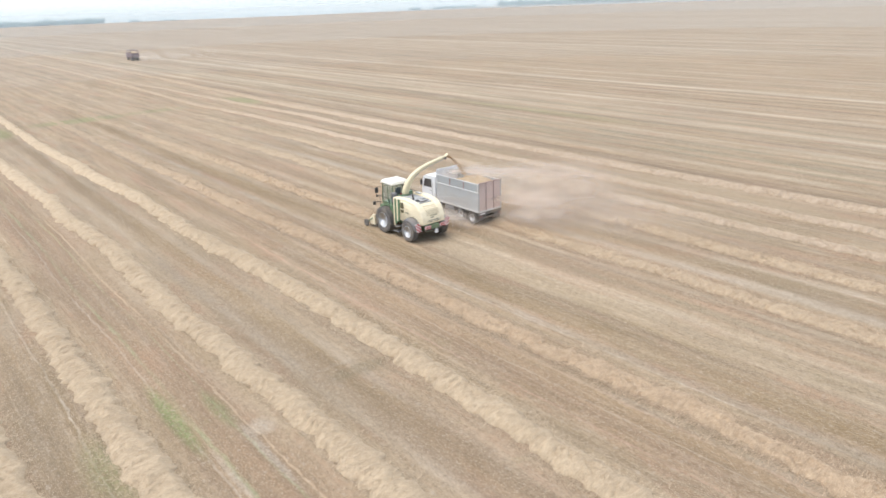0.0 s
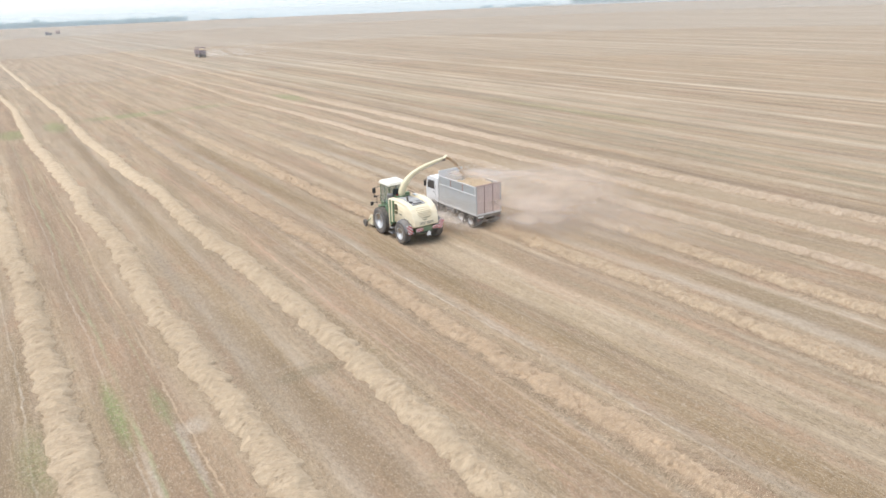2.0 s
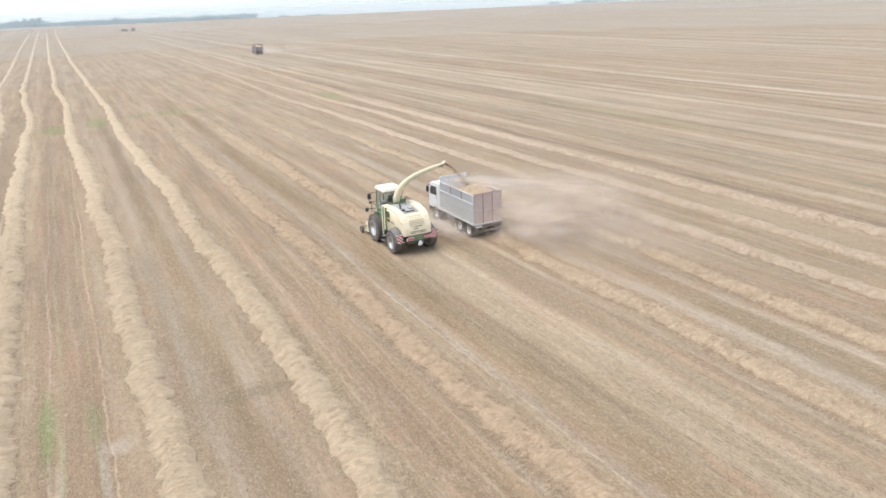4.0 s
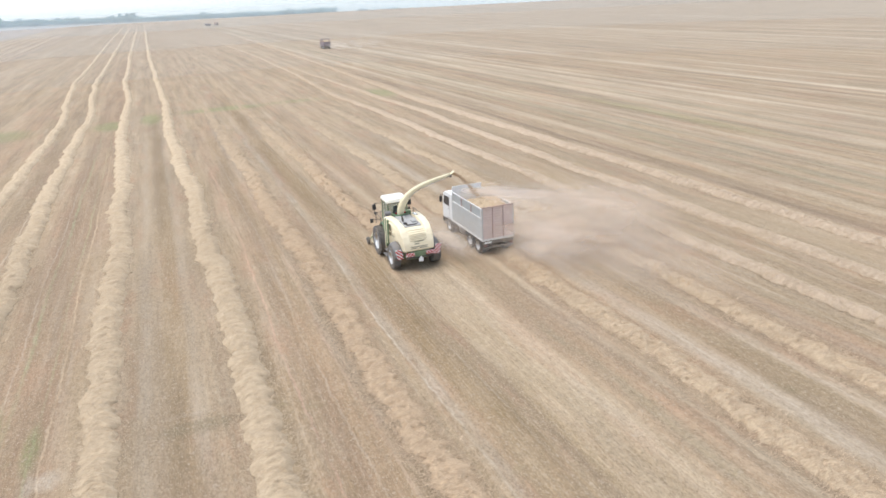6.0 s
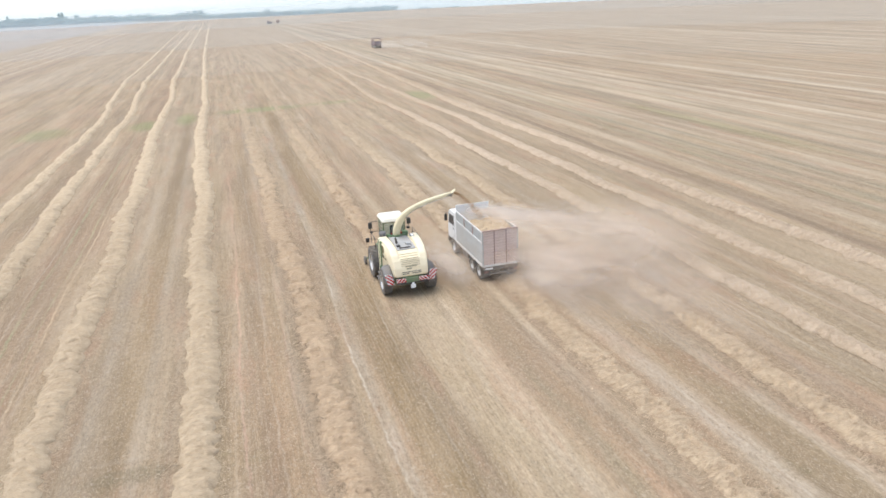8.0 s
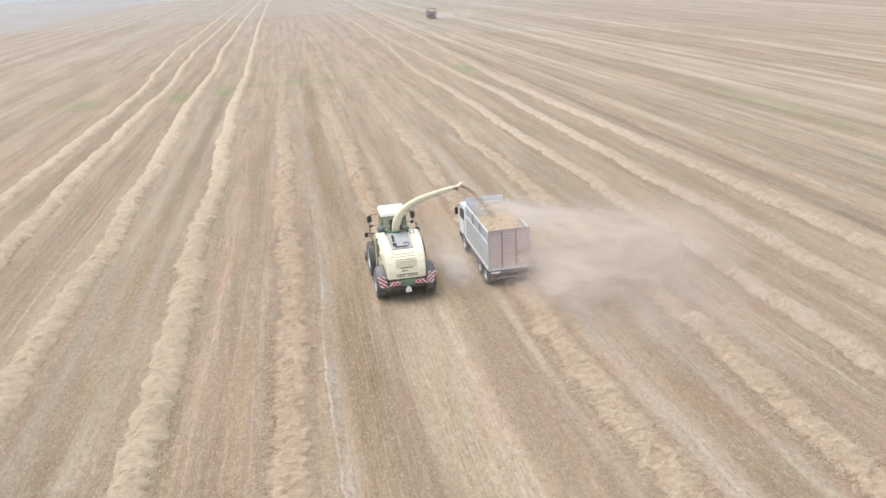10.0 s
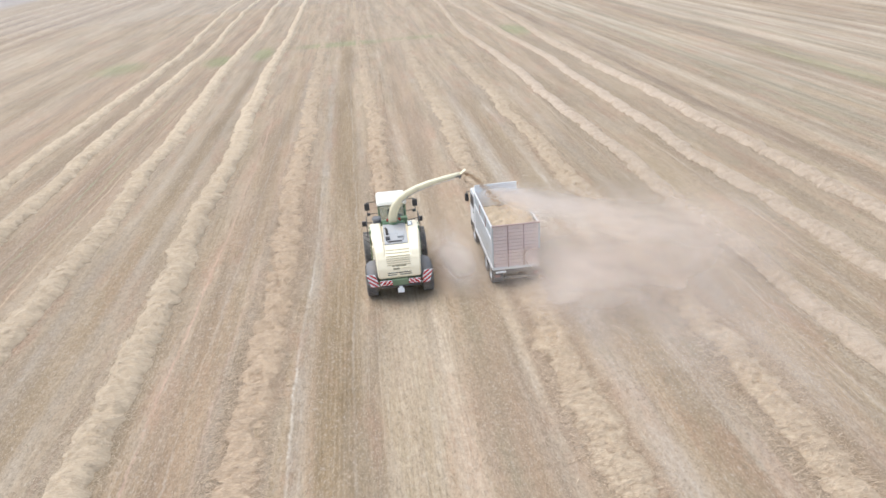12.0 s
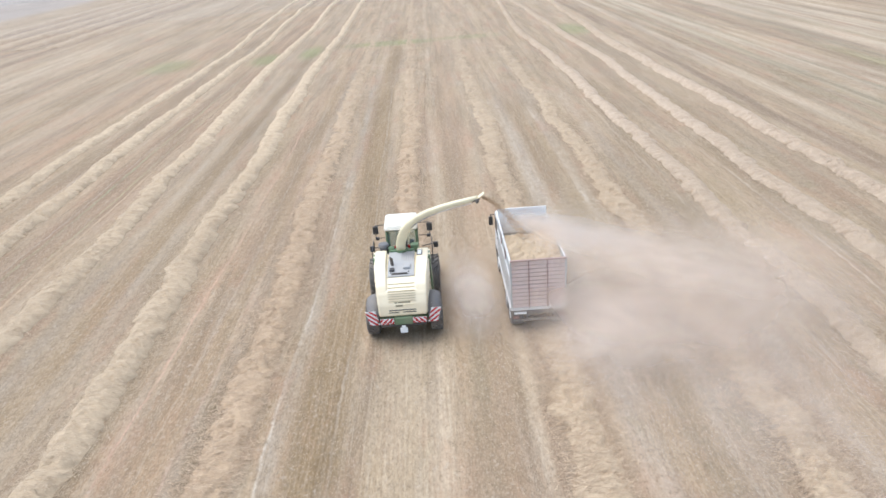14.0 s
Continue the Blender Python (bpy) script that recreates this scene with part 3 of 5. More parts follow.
def build_windrow(k, start, end, height, width, material, bends):
    ys = [start]
    while ys[-1] < end:
        ys.append(ys[-1] + (0.5 if ys[-1] < -42 else 0.09 if ys[-1] < 25 else 0.09 + (ys[-1] - 25) * 0.006))
    ys = np.array(ys)
    by, bx = zip(*bends)
    dense = np.arange(start - 20, end + 20, 1.0)
    line = np.convolve(np.pad(np.interp(dense, by, bx), 10, mode="edge"), np.ones(21) / 21, mode="valid")
    cx = np.interp(ys, dense, line) + 0.5 * (lattice(ys * 0.11, ys * 0 + 31 * k) - 0.5) + 0.2 * (lattice(ys * 0.6, ys * 0 + 17 * k) - 0.5)
    u = np.linspace(-1, 1, 25)
    y, uu = np.meshgrid(ys, u, indexing="ij")
    seed = 40.0 * k
    half = 0.5 * width * (1 + 0.22 * (lattice(y * 0.34 + seed, np.sign(uu) * 7 + seed) - 0.5) + 0.34 * (lattice(y * 0.9 + seed, np.sign(uu) * 3 + seed) - 0.5) + 0.40 * (lattice(y * 2.6 + seed, np.sign(uu) * 5 + seed) - 0.5))
    half = half * np.clip(1.25 - y / 260, 0.82, 1.0)
    x = cx[:, None] + uu * half * 1.06
    hump = np.clip(1 - np.abs(uu) ** 2.0, 0, 1)
    slant = y + 0.35 * np.abs(uu) + 0.5 * lattice(y * 0.7, uu * 2 + seed)
    tuft = lattice(slant * 1.1 + seed, uu * 1.3 + seed)
    ripple = 1 - np.abs(2 * lattice(slant * 3.4 + seed, uu * 0.9 + seed) - 1)
    fold = 1 - np.abs(2 * lattice(slant * 6.5 + seed, uu * 1.1 + 5 + seed) - 1)
    fine = lattice(x * 5.0, y * 9.0 + seed)
    h = 0.92 * height * hump * (0.40 + 0.36 * tuft + 0.46 * ripple + 0.16 * fold + 0.2 * lattice(y * 0.3 + seed, uu * 0.4 + seed)) + hump * 0.04 * (fine - 0.42)
    if material in (STRAW_TAN, STRAW_WARM):  # loosely spread, with gaps
        gap = 0.6 * lattice(slant * 1.6 + seed, uu * 1.8 + 3) + 0.4 * lattice(x * 5.0, y * 5.0 + seed)
        h = h * np.clip((gap - 0.10) / 0.4, 0.30, 1.0) - 0.10 * np.abs(uu) ** 2.2 * np.clip((0.58 - gap) / 0.2, 0, 1)
        # Farther rows sink and break up, shaped to fade in the camera's view.
        far = np.clip((y - 12) / 70, 0, 1)
        h = h * (1 - 0.5 * far) - 0.085 * far * np.clip(1 - gap * 1.25, 0, 1)
        patchy = lattice(y * 0.05 + seed, uu * 0.7 + seed) * 0.6 + lattice(x * 0.9, y * 0.25 + seed) * 0.4
        h = h - 0.09 * np.clip((y - 78) / 40, 0, 1) * np.clip((patchy - 0.47) / 0.15, 0, 1)
    h *= np.clip((ys - start) / 1.0, 0.25, 1)[:, None] * np.clip((end - ys) / (0.35 * (end - start)), 0.12, 1)[:, None]
    z = swell(x, y) * np.clip((140 - np.abs(y - 20)) / 60, 0, 1) - 0.03 + h
    z[:, 0] = z[:, -1] = -0.08
    verts = np.stack([x, y, z], -1).reshape(-1, 3)
    # single stalks that stick out of the mat
    rng = np.random.RandomState(100 + k)
    first, last = int(np.searchsorted(ys, -38.0)), int(np.searchsorted(ys, 42.0))
    spread = material in (STRAW_TAN, STRAW_WARM)
    n = max((60 if spread else 46) * (last - first), 200)
    i, j = rng.randint(first, max(last, first + 60), n), rng.randint(0, 25, n)
    shown = rng.rand(n) < np.clip((43 - ys[i]) / 34, 0, 1)
    i, j, n = i[shown], j[shown], int(shown.sum())
    root = verts[i * 25 + j] + np.stack([rng.normal(0, 0.06, n), rng.normal(0, 0.06, n), rng.uniform(-0.01, 0.03, n)], 1)
    stray = rng.rand(n) < (0.38 if spread else 0.22)  # thin scatter along the edges
    root[stray, 0] = cx[i[stray]] + rng.choice([-1, 1], stray.sum()) * width * (0.38 + 0.20 * np.abs(rng.normal(size=stray.sum())))
    root[stray, 2] = 0.02 + 0.03 * rng.rand(stray.sum())
    turn = np.where(rng.rand(n) < 0.7, rng.normal(0, 0.5, n), rng.uniform(0, 6.28, n))
    reach = rng.uniform(0.07, 0.25 if spread else 0.20, n)
    along = np.stack([np.cos(turn) * reach, np.sin(turn) * reach, rng.normal(0.03, 0.05, n)], 1)
    wide = np.stack([-np.sin(turn), np.cos(turn), 0 * turn], 1) * rng.uniform(0.005, 0.013 if spread else 0.011, n)[:, None]
    stalk = np.stack([root - along + wide, root - along - wide, root + along], 1).reshape(-1, 3)
    row = new("windrow")
    row.empty_display_size = 0.5
    mat = sheet("straw_mat", verts.tolist(), grid_faces(len(ys), 25), material, True)
    loose = sheet("loose_straw", stalk.tolist(), np.arange(3 * n).reshape(-1, 3).tolist(), LOOSE_TAN if spread else LOOSE_PALE)
    mat.parent = loose.parent = row
    tagged(loose, "loose straw stalks", kind="stuff")
    return row


for k, (start, end, height, width, material, bends) in enumerate(WINDROWS):
    ob = build_windrow(k, start, end, height, width, material, bends)
    pale = material not in (STRAW_TAN, STRAW_WARM)
    tagged(ob, "long pale windrow of cut straw lying on the stubble" if pale else "low reddish windrow of matted straw lying on the stubble", "straw windrow", "straw windrows")


# ---- stubble and scattered straw ----
def build_stubble():
    rng = np.random.RandomState(21)
    n = 620000
    depth = rng.rand(n) ** 1.7
    x = rng.uniform(-38, 48, n)
    y = -36 + 85 * depth
    row = np.round(x / 0.17) * 0.17
    upright = rng.rand(n) < 0.3
    x = np.where(upright, row + rng.normal(0, 0.04, n), x)
    thin = lattice(x * 0.9 + 11, y * 0.12) + 0.5 * lattice(x * 3.0, y * 1.1 + 7)
    keep = thin > 0.40 + 0.5 * rng.rand(n)
    x, y, upright = x[keep], y[keep], upright[keep]
    n = len(x)
    turn = rng.uniform(0, 6.28, n)
    size = rng.uniform(0.05, 0.15, n)
    flat = np.stack([np.cos(turn), np.sin(turn), rng.uniform(0.0, 0.25, n)], 1)
    stand = np.stack([rng.normal(0, 0.3, n), rng.normal(0, 0.3, n), np.ones(n)], 1)
    d = np.where(upright[:, None], stand * 0.8, flat) * size[:, None]
    w = np.stack([-np.sin(turn), np.cos(turn), 0 * turn], 1) * rng.uniform(0.005, 0.010, n)[:, None]
    root = np.stack([x, y, swell(x, y) + 0.005], 1)
    v = np.stack([root - w, root + w, root + d], 1).reshape(-1, 3)
    ob = sheet("stubble", v.tolist(), np.arange(3 * n).reshape(-1, 3).tolist(), STALKS)
    tagged(ob, "short dry stubble stalks and scattered straw", "stubble", kind="stuff")


build_stubble()


# ---- far woods along the horizon ----
def blob(verts, faces, x, y, z, rx, rz, rng):
    """A ragged clump of foliage."""
    base = len(verts)
    n = 7
    for j, (f, s) in enumerate(((0.0, 0.75), (0.35, 1.0), (0.7, 0.85), (1.0, 0.45))):
        for i in range(n):
            a = 2 * pi * (i + 0.5 * (j % 2)) / n
            q = s * rx * rng.uniform(0.7, 1.25)
            verts.append((x + q * cos(a), y + q * sin(a), z + rz * f * rng.uniform(0.85, 1.12)))
    for j in range(3):
        for i in range(n):
            faces.append((base + j * n + i, base + j * n + (i + 1) % n, base + (j + 1) * n + (i + 1) % n, base + (j + 1) * n + i))
    faces.append(tuple(base + 3 * n + i for i in range(n)))


def build_woods():
    rng = random.Random(3)
    verts, faces = [], []
    belts = [  # bearing from, to, distance, height, step
        (-30, -10.5, 1560, 17, 0.11), (-10.5, -5, 1500, 13.5, 0.12), (-5, -3.2, 1400, 10, 0.11), (-3.2, -1.2, 1380, 13, 0.10), (-1.2, 0.5, 1340, 8, 0.11), (0.5, 6.0, 1260, 8.5, 0.10), (6.0, 8.2, 1220, 8, 0.10), (8.4, 10.5, 1210, 8, 0.10),
        (10.8, 13.4, 1200, 8, 0.10), (15.3, 15.9, 1190, 3.5, 0.2), (17.4, 18.6, 1180, 3, 0.25), (36.5, 37.2, 1330, 5, 0.2), (38.5, 41.8, 1370, 5, 0.3), (43.6, 58, 1440, 9, 0.11)]
    for a0, a1, dist, height, step in belts:
        a = a0
        while a < a1:
            d = dist * rng.uniform(0.985, 1.015)
            h = height * rng.uniform(0.88, 1.02) * (1.4 if rng.random() < 0.06 else 1.0)
            r = radians(a + rng.uniform(-0.05, 0.05))
            x, y = d * sin(r), d * cos(r)
            low = -float(fall(np.array(x), np.array(y)))
            for _ in range(4):
                blob(verts, faces, x + rng.uniform(-4, 4), y + rng.uniform(-4, 4), low + rng.uniform(-3.0, 0.38 * h), rng.uniform(2.5, 4.5), h * rng.uniform(0.5, 0.62), rng)
            a += step * rng.uniform(0.5, 1.2)
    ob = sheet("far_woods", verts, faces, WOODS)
    tagged(ob, "hazy blue-green belt of trees along the horizon", "trees", kind="stuff")


build_woods()


def build_haze():
    """Curved see-through sheets added to imitate distant haze over the far field, thinning upwards."""
    around, up = np.radians(np.arange(-75, 91, 1.5)), np.array([-12.0, 0.0, 8.0, 14.0, 20.0, 28.0, 38.0])
    a, h = np.meshgrid(around, up)
    bank = thing("far_haze", pose(0, 0, 0), "pale see-through sheets standing in for haze over the far field", "haze")
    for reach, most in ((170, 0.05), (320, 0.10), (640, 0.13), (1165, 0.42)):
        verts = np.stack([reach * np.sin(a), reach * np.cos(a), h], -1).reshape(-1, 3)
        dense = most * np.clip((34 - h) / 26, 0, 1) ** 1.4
        ob = sheet("haze_sheet", verts.tolist(), grid_faces(len(up), len(around)), HAZE, True)
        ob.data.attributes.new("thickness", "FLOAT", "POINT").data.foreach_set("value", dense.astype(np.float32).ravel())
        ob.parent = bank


build_haze()

# ---- wheels ----
def build_wheel(parent, name, x, y, r, width, side, lugs, rim_share=0.56, rim_mat=None):
    """A wheel on its axle; side is -1 on the left, 1 on the right."""
    w = width / 2
    hub = new(name)
    hub.empty_display_size = 0.2
    hub.parent = parent
    c = (x, y, r)
    bm = bmesh.new()
    ri = r * rim_share
    lathe(bm, [(ri, -w * 0.82), (ri * 1.12, -w * 0.95), (r * 0.86, -w), (r * 0.955, -w * 0.86), (r * 0.965, 0), (r * 0.955, w * 0.86), (r * 0.86, w), (ri * 1.12, w * 0.95), (ri, w * 0.82)], c, 36)
    for k in range(lugs):
        for s in (-1, 1):
            a = 2 * pi * (k + 0.25 * s) / lugs
            m = Matrix.Translation((c[0] + s * w * 0.46, c[1] + r * 0.965 * cos(a), c[2] + r * 0.965 * sin(a))) @ Matrix.Rotation(a, 4, "X") @ Matrix.Rotation(s * radians(40), 4, "Y")
            got = bmesh.ops.create_cube(bm, size=1.0)["verts"]
            bmesh.ops.scale(bm, vec=(w * 1.05, r * 0.085, r * 0.075), verts=got)
            bmesh.ops.rotate(bm, cent=(0, 0, 0), matrix=Matrix.Rotation(radians(-90), 3, "X") @ Matrix.Rotation(0, 3, "Y"), verts=got)
            bmesh.ops.transform(bm, matrix=m, verts=got)
    part("tyre", bm, RUBBER, hub)
    bm = bmesh.new()
    o = side * w
    lathe(bm, [(ri * 1.06, o * 0.90), (ri * 1.0, o * 0.93), (ri * 0.92, o * 0.72), (ri * 0.55, o * 0.42), (ri * 0.42, o * 0.50), (ri * 0.40, o * 0.74), (ri * 0.12, o * 0.80)], c, 28)
    part("rim", bm, rim_mat or RIM, hub, "silver steel rim", True)
    return hub


# ---- the forage harvester ----
def stripes(parent, x0, x1, y, z0, z1, lean, n, shear=0.0):
    """A red and white warning plate facing back; shear leans its sides outwards."""
    wide, tall = x1 - x0, z1 - z0
    slide = lambda v: shear * (v - tall / 2)
    bm = bmesh.new()
    for v in box(bm, x0, x1, y, y + 0.03, z0, z1, 0.01):
        v.co.x += slide(v.co.z - z0)
    plate = part("warning_plate", bm, WHITE, parent, "red and white striped warning plate")
    step = (wide + tall) / n
    rows = 12
    for k in range(n):
        bm = bmesh.new()
        s = k * step - tall * 0.75
        last = None
        for i in range(rows + 1):
            v = tall * i / rows
            a, b = s + v, s + v + step * 0.5
            if lean < 0:
                a, b = wide - b, wide - a
            a, b = max(0.0, min(wide, a)), max(0.0, min(wide, b))
            if b - a < 0.006:
                last = None
                continue
            pair = [bm.verts.new((x0 + u + slide(v), y - 0.004, z0 + v)) for u in (a, b)]
            if last:
                bm.faces.new((last[0], last[1], pair[1], pair[0]))
            last = pair
        if bm.faces:
            part("red_stripe", bm, RED, plate)
        else:
            bm.free()
    return plate


def build_harvester():
    hv = thing("forage_harvester", pose(0, 0, 0), "cream and green self-propelled forage harvester with a raised discharge spout", "harvester")
    for s in (-1, 1):
        build_wheel(hv, "front_wheel", s * 1.36, 3.3, 1.05, 0.74, s, 20)
        build_wheel(hv, "rear_wheel", s * 1.45, 0.0, 0.80, 0.58, s, 18)

    def widen(y):
        """The body swells towards the cab."""
        return 1.0 + 0.12 * max(0.0, min(1.0, (y + 0.8) / 1.8))

    # engine hood
    def taper(v):
        t = max(0.0, min(1.0, (v.z - 1.3) / 1.8))
        back = max(0.0, min(1.0, (-v.y + 0.4) / 1.7))
        low = max(0.0, min(1.0, (2.2 - v.z) / 0.8))
        return Vector((v.x * widen(v.y) * (1.0 - 0.035 * t - 0.03 * back - 0.08 * low * back), v.y, v.z))

    bm = bmesh.new()
    prism(bm, [(2.35, 1.35), (2.35, 2.86), (0.9, 2.90), (-0.30, 2.80), (-0.92, 2.45), (-1.18, 1.95), (-1.26, 1.42), (-0.9, 1.30), (0.0, 1.30), (0.6, 1.30)], -1.18, 1.18, 0.13, 4, taper)
    hood = part("engine_hood", bm, CREAM, hv, "cream painted engine hood", True)
    hood.data.shade_smooth()
    for s in (-1, 1):
        bm = bmesh.new()
        prism(bm, [(2.35, 2.70), (2.35, 3.04), (0.9, 3.10), (-0.25, 2.96), (-0.72, 2.68), (-1.04, 2.26), (-0.90, 2.26), (0.0, 2.62)], s * 0.66, s * 1.17, 0.10, 4, taper)
        part("hood_shoulder", bm, CREAM, hv, smooth=True)
    # radiator deck between the shoulders
    bm = bmesh.new()
    prism(bm, [(2.40, 2.85), (2.40, 2.95), (0.9, 2.99), (-0.20, 2.88), (-0.20, 2.80), (0.9, 2.88)], -0.60, 0.60, 0.01, 1)
    deck = part("deck_screen", bm, GREY_DECK, hv, "grey radiator screen deck")
    for k in range(6):
        bm = bmesh.new()
        box(bm, 0.02 + 0.1 * k, 0.04 + 0.1 * k, 0.75, 2.2, 2.965, 2.985, 0.0)
        part("screen_bar", bm, STEEL, deck)
    for x0, x1, y0, y1, z1, mat, name in ((0.10, 0.42, 0.30, 0.70, 3.05, GREY_DECK, "deck_box"), (-0.52, -0.30, 0.15, 0.42, 3.02, BLACK, "deck_fitting"), (-0.58, 0.58, 2.20, 2.36, 3.04, GREEN, "deck_edge")):
        bm = bmesh.new()
        box(bm, x0, x1, y0, y1, 2.84, z1, 0.03)
        part(name, bm, mat, hv)
    bm = bmesh.new()
    rod(bm, (-0.45, -0.06, 2.95), (-0.45, -0.06, 3.05), 0.02)
    rod(bm, (0.36, -0.06, 2.95), (0.36, -0.06, 3.05), 0.02)
    box(bm, -0.42, 0.30, -0.10, -0.02, 2.87, 2.96, 0.02)
    part("deck_rail", bm, BLACK, hv, "black rear deck rail")
    bm = bmesh.new()
    rod(bm, (-0.40, 0.75, 2.9), (-0.43, 0.82, 3.25), 0.075, segments=14)
    rod(bm, (-0.43, 0.82, 3.24), (-0.48, 0.72, 3.36), 0.07, 0.055, 14)
    part("exhaust", bm, BLACK, hv, "black exhaust stack")
    bm = bmesh.new()
    rod(bm, (-0.88, 2.72, 2.6), (-0.88, 2.72, 3.12), 0.20, segments=20)
    rod(bm, (-0.88, 2.72, 3.12), (-0.88, 2.72, 3.22), 0.27, 0.22, 20)
    part("air_cleaner", bm, FENDER, hv, "dark grey round air pre-cleaner")
    bm = bmesh.new()
    box(bm, 0.72, 0.98, 1.45, 2.05, 3.066, 3.090, 0.02)
    lab = part("sticker_frame", bm, BLACK, hv, "dark framed white sticker")
    bm = bmesh.new()
    box(bm, 0.76, 0.94, 1.52, 1.98, 3.082, 3.096)
    part("sticker", bm, WHITE, lab)

    # louvres on the sloping rear panel
    def rear_y(z):
        pts = [(1.42, -1.26), (1.95, -1.18), (2.45, -0.92), (2.80, -0.30)]
        for (z0, y0), (z1, y1) in zip(pts, pts[1:]):
            if z <= z1:
                return y0 + (y1 - y0) * (z - z0) / (z1 - z0)
        return -0.30

    for k in range(7):
        z = 2.66 - 0.095 * k
        y = rear_y(z)
        tilt = math.atan2(rear_y(z + 0.05) - rear_y(z - 0.05), 0.1)
        bm = bmesh.new()
        box(bm, -0.60, 0.60, y - 0.030, y + 0.012, z - 0.011, z + 0.011, 0.0, turn=Matrix.Rotation(-tilt, 3, "X"))
        part("louvre_slot", bm, DARK_SLOT, hood, "dark louvre slot")
    for x0, x1, z in ((-0.60, 0.60, 1.70), (-0.60, -0.16, 1.60), (0.02, 0.60, 1.60)):
        bm = bmesh.new()
        y = rear_y(z)
        box(bm, x0, x1, y - 0.016, y + 0.02, z - 0.018, z + 0.018)
        part("louvre_slot", bm, BLACK, hood, "black lower air slot")
    # lettering as bars
    for x0, x1, z, t in ((-0.34, -0.22, 2.03, 0.03), (-0.18, 0.36, 2.03, 0.035), (-0.30, 0.02, 1.90, 0.045), (0.06, 0.55, 1.93, 0.012)):
        bm = bmesh.new()
        y = rear_y(z)
        box(bm, x0, x1, y - 0.012, y + 0.02, z - t, z + t)
        part("lettering_bar", bm, MARK if t > 0.02 else CREAM_OLD, hood)
    for s in (-1, 1):  # side vents and lettering
        for k in range(3):
            for z0, z1 in ((2.35, 2.82), (2.02, 2.24)):
                bm = bmesh.new()
                w = s * 1.12 * (1.192 - 0.042 * ((z0 + z1) / 2 - 1.3) / 1.8)
                box(bm, min(w, w - s * 0.06), max(w, w - s * 0.06), 0.98 + 0.13 * k, 1.06 + 0.13 * k, z0, z1, 0.01)
                part("side_vent", bm, VENT, hood, "dark olive side vent")
        for y0, y1, z in ((0.36, 0.78, 2.10), (0.30, 0.80, 2.42)):
            bm = bmesh.new()
            w = s * widen(0.55) * (1.19 - 0.042 * (z - 1.3) / 1.8)
            box(bm, min(w, w - s * 0.04), max(w, w - s * 0.04), y0, y1, z - (0.05 if z < 2.2 else 0.012), z + (0.05 if z < 2.2 else 0.012))
            part("lettering_bar", bm, MARK if z < 2.2 else CREAM_OLD, hood)
        # striped side columns
        for y0, y1, z0, mat, out in ((1.42, 1.64, 1.25, GREEN, 1.325), (1.64, 1.80, 1.25, CREAM, 1.33), (1.80, 2.06, 1.0, GREEN, 1.335), (2.06, 2.22, 0.80, CREAM, 1.335), (2.22, 2.95, 1.30, GREEN, 1.22)):
            bm = bmesh.new()
            box(bm, s * out - 0.05, s * out + 0.05, y0 + 0.004, y1 - 0.004, z0, 3.0 if y0 < 2.2 else 2.3, 0.025)
            for v in bm.verts:
                v.co.x *= 1.0 - 0.035 * max(0.0, min(1.0, (v.co.z - 1.3) / 1.8))
            part("side_panel", bm, mat, hv, "green side panel" if mat is GREEN else "cream side panel")
        # rear mudguards
        bm = bmesh.new()
        inner, outer = s * 1.10, s * 1.66
        prev = None
        for k in range(13):
            a = radians(20 + 150 * k / 12)
            r0, r1 = 0.93, 0.985
            ring = [bm.verts.new((xx, rr * cos(a), 0.82 + rr * sin(a))) for xx, rr in ((inner, r0 + 0.08), (s * 1.5, r0), (outer, r0 - 0.12), (outer, r1 - 0.12), (s * 1.5, r1), (inner, r1 + 0.08))]
            if prev:
                for i in range(6):
                    bm.faces.new((prev[i], prev[(i + 1) % 6], ring[(i + 1) % 6], ring[i]))
            else:
                bm.faces.new(ring)
            prev = ring
        bm.faces.new(prev[::-1])
        part("rear_mudguard", bm, FENDER, hv, "dark grey plastic mudguard", True)
        bm = bmesh.new()
        box(bm, min(s * 1.14, s * 1.60), max(s * 1.14, s * 1.60), -0.99, -0.86, 0.95, 1.48, 0.06)
        part("lamp_carrier", bm, FENDER, hv)
        stripes(hv, min(s * 1.16, s * 1.60), max(s * 1.16, s * 1.60), -1.02, 0.90, 1.60, s, 4, 0.26 * s)
        stripes(hv, min(s * 0.42, s * 1.02), max(s * 0.42, s * 1.02), -1.36, 1.10, 1.36, -s, 4)
        for dx in (0.58, 0.80):
            bm = bmesh.new()
            rod(bm, (s * dx, -1.36, 1.23), (s * dx, -1.40, 1.23), 0.055, segments=14)
            part("tail_lamp", bm, LAMP_RED, hv, "round red tail lamp")
        # front mudguards, steps, rails
        bm = bmesh.new()
        prev = None
        for k in range(11):
            a = radians(55 + 110 * k / 10)
            ring = [bm.verts.new((xx, 3.3 + rr * cos(a), 1.05 + rr * sin(a))) for xx, rr in ((s * 0.90, 1.13), (s * 1.20, 1.13), (s * 1.20, 1.18), (s * 0.90, 1.18))]
            if prev:
                for i in range(4):
                    bm.faces.new((prev[i], prev[(i + 1) % 4], ring[(i + 1) % 4], ring[i]))
            else:
                bm.faces.new(ring)
            prev = ring
        bm.faces.new(prev[::-1])
        part("front_mudguard", bm, GREEN, hv, "green front mudguard")
        bm = bmesh.new()
        box(bm, min(s * 1.0, s * 1.62), max(s * 1.0, s * 1.62), 1.35, 2.05, 0.42, 0.48, 0.01)
        part("step", bm, STEEL, hv, "grey steel step")
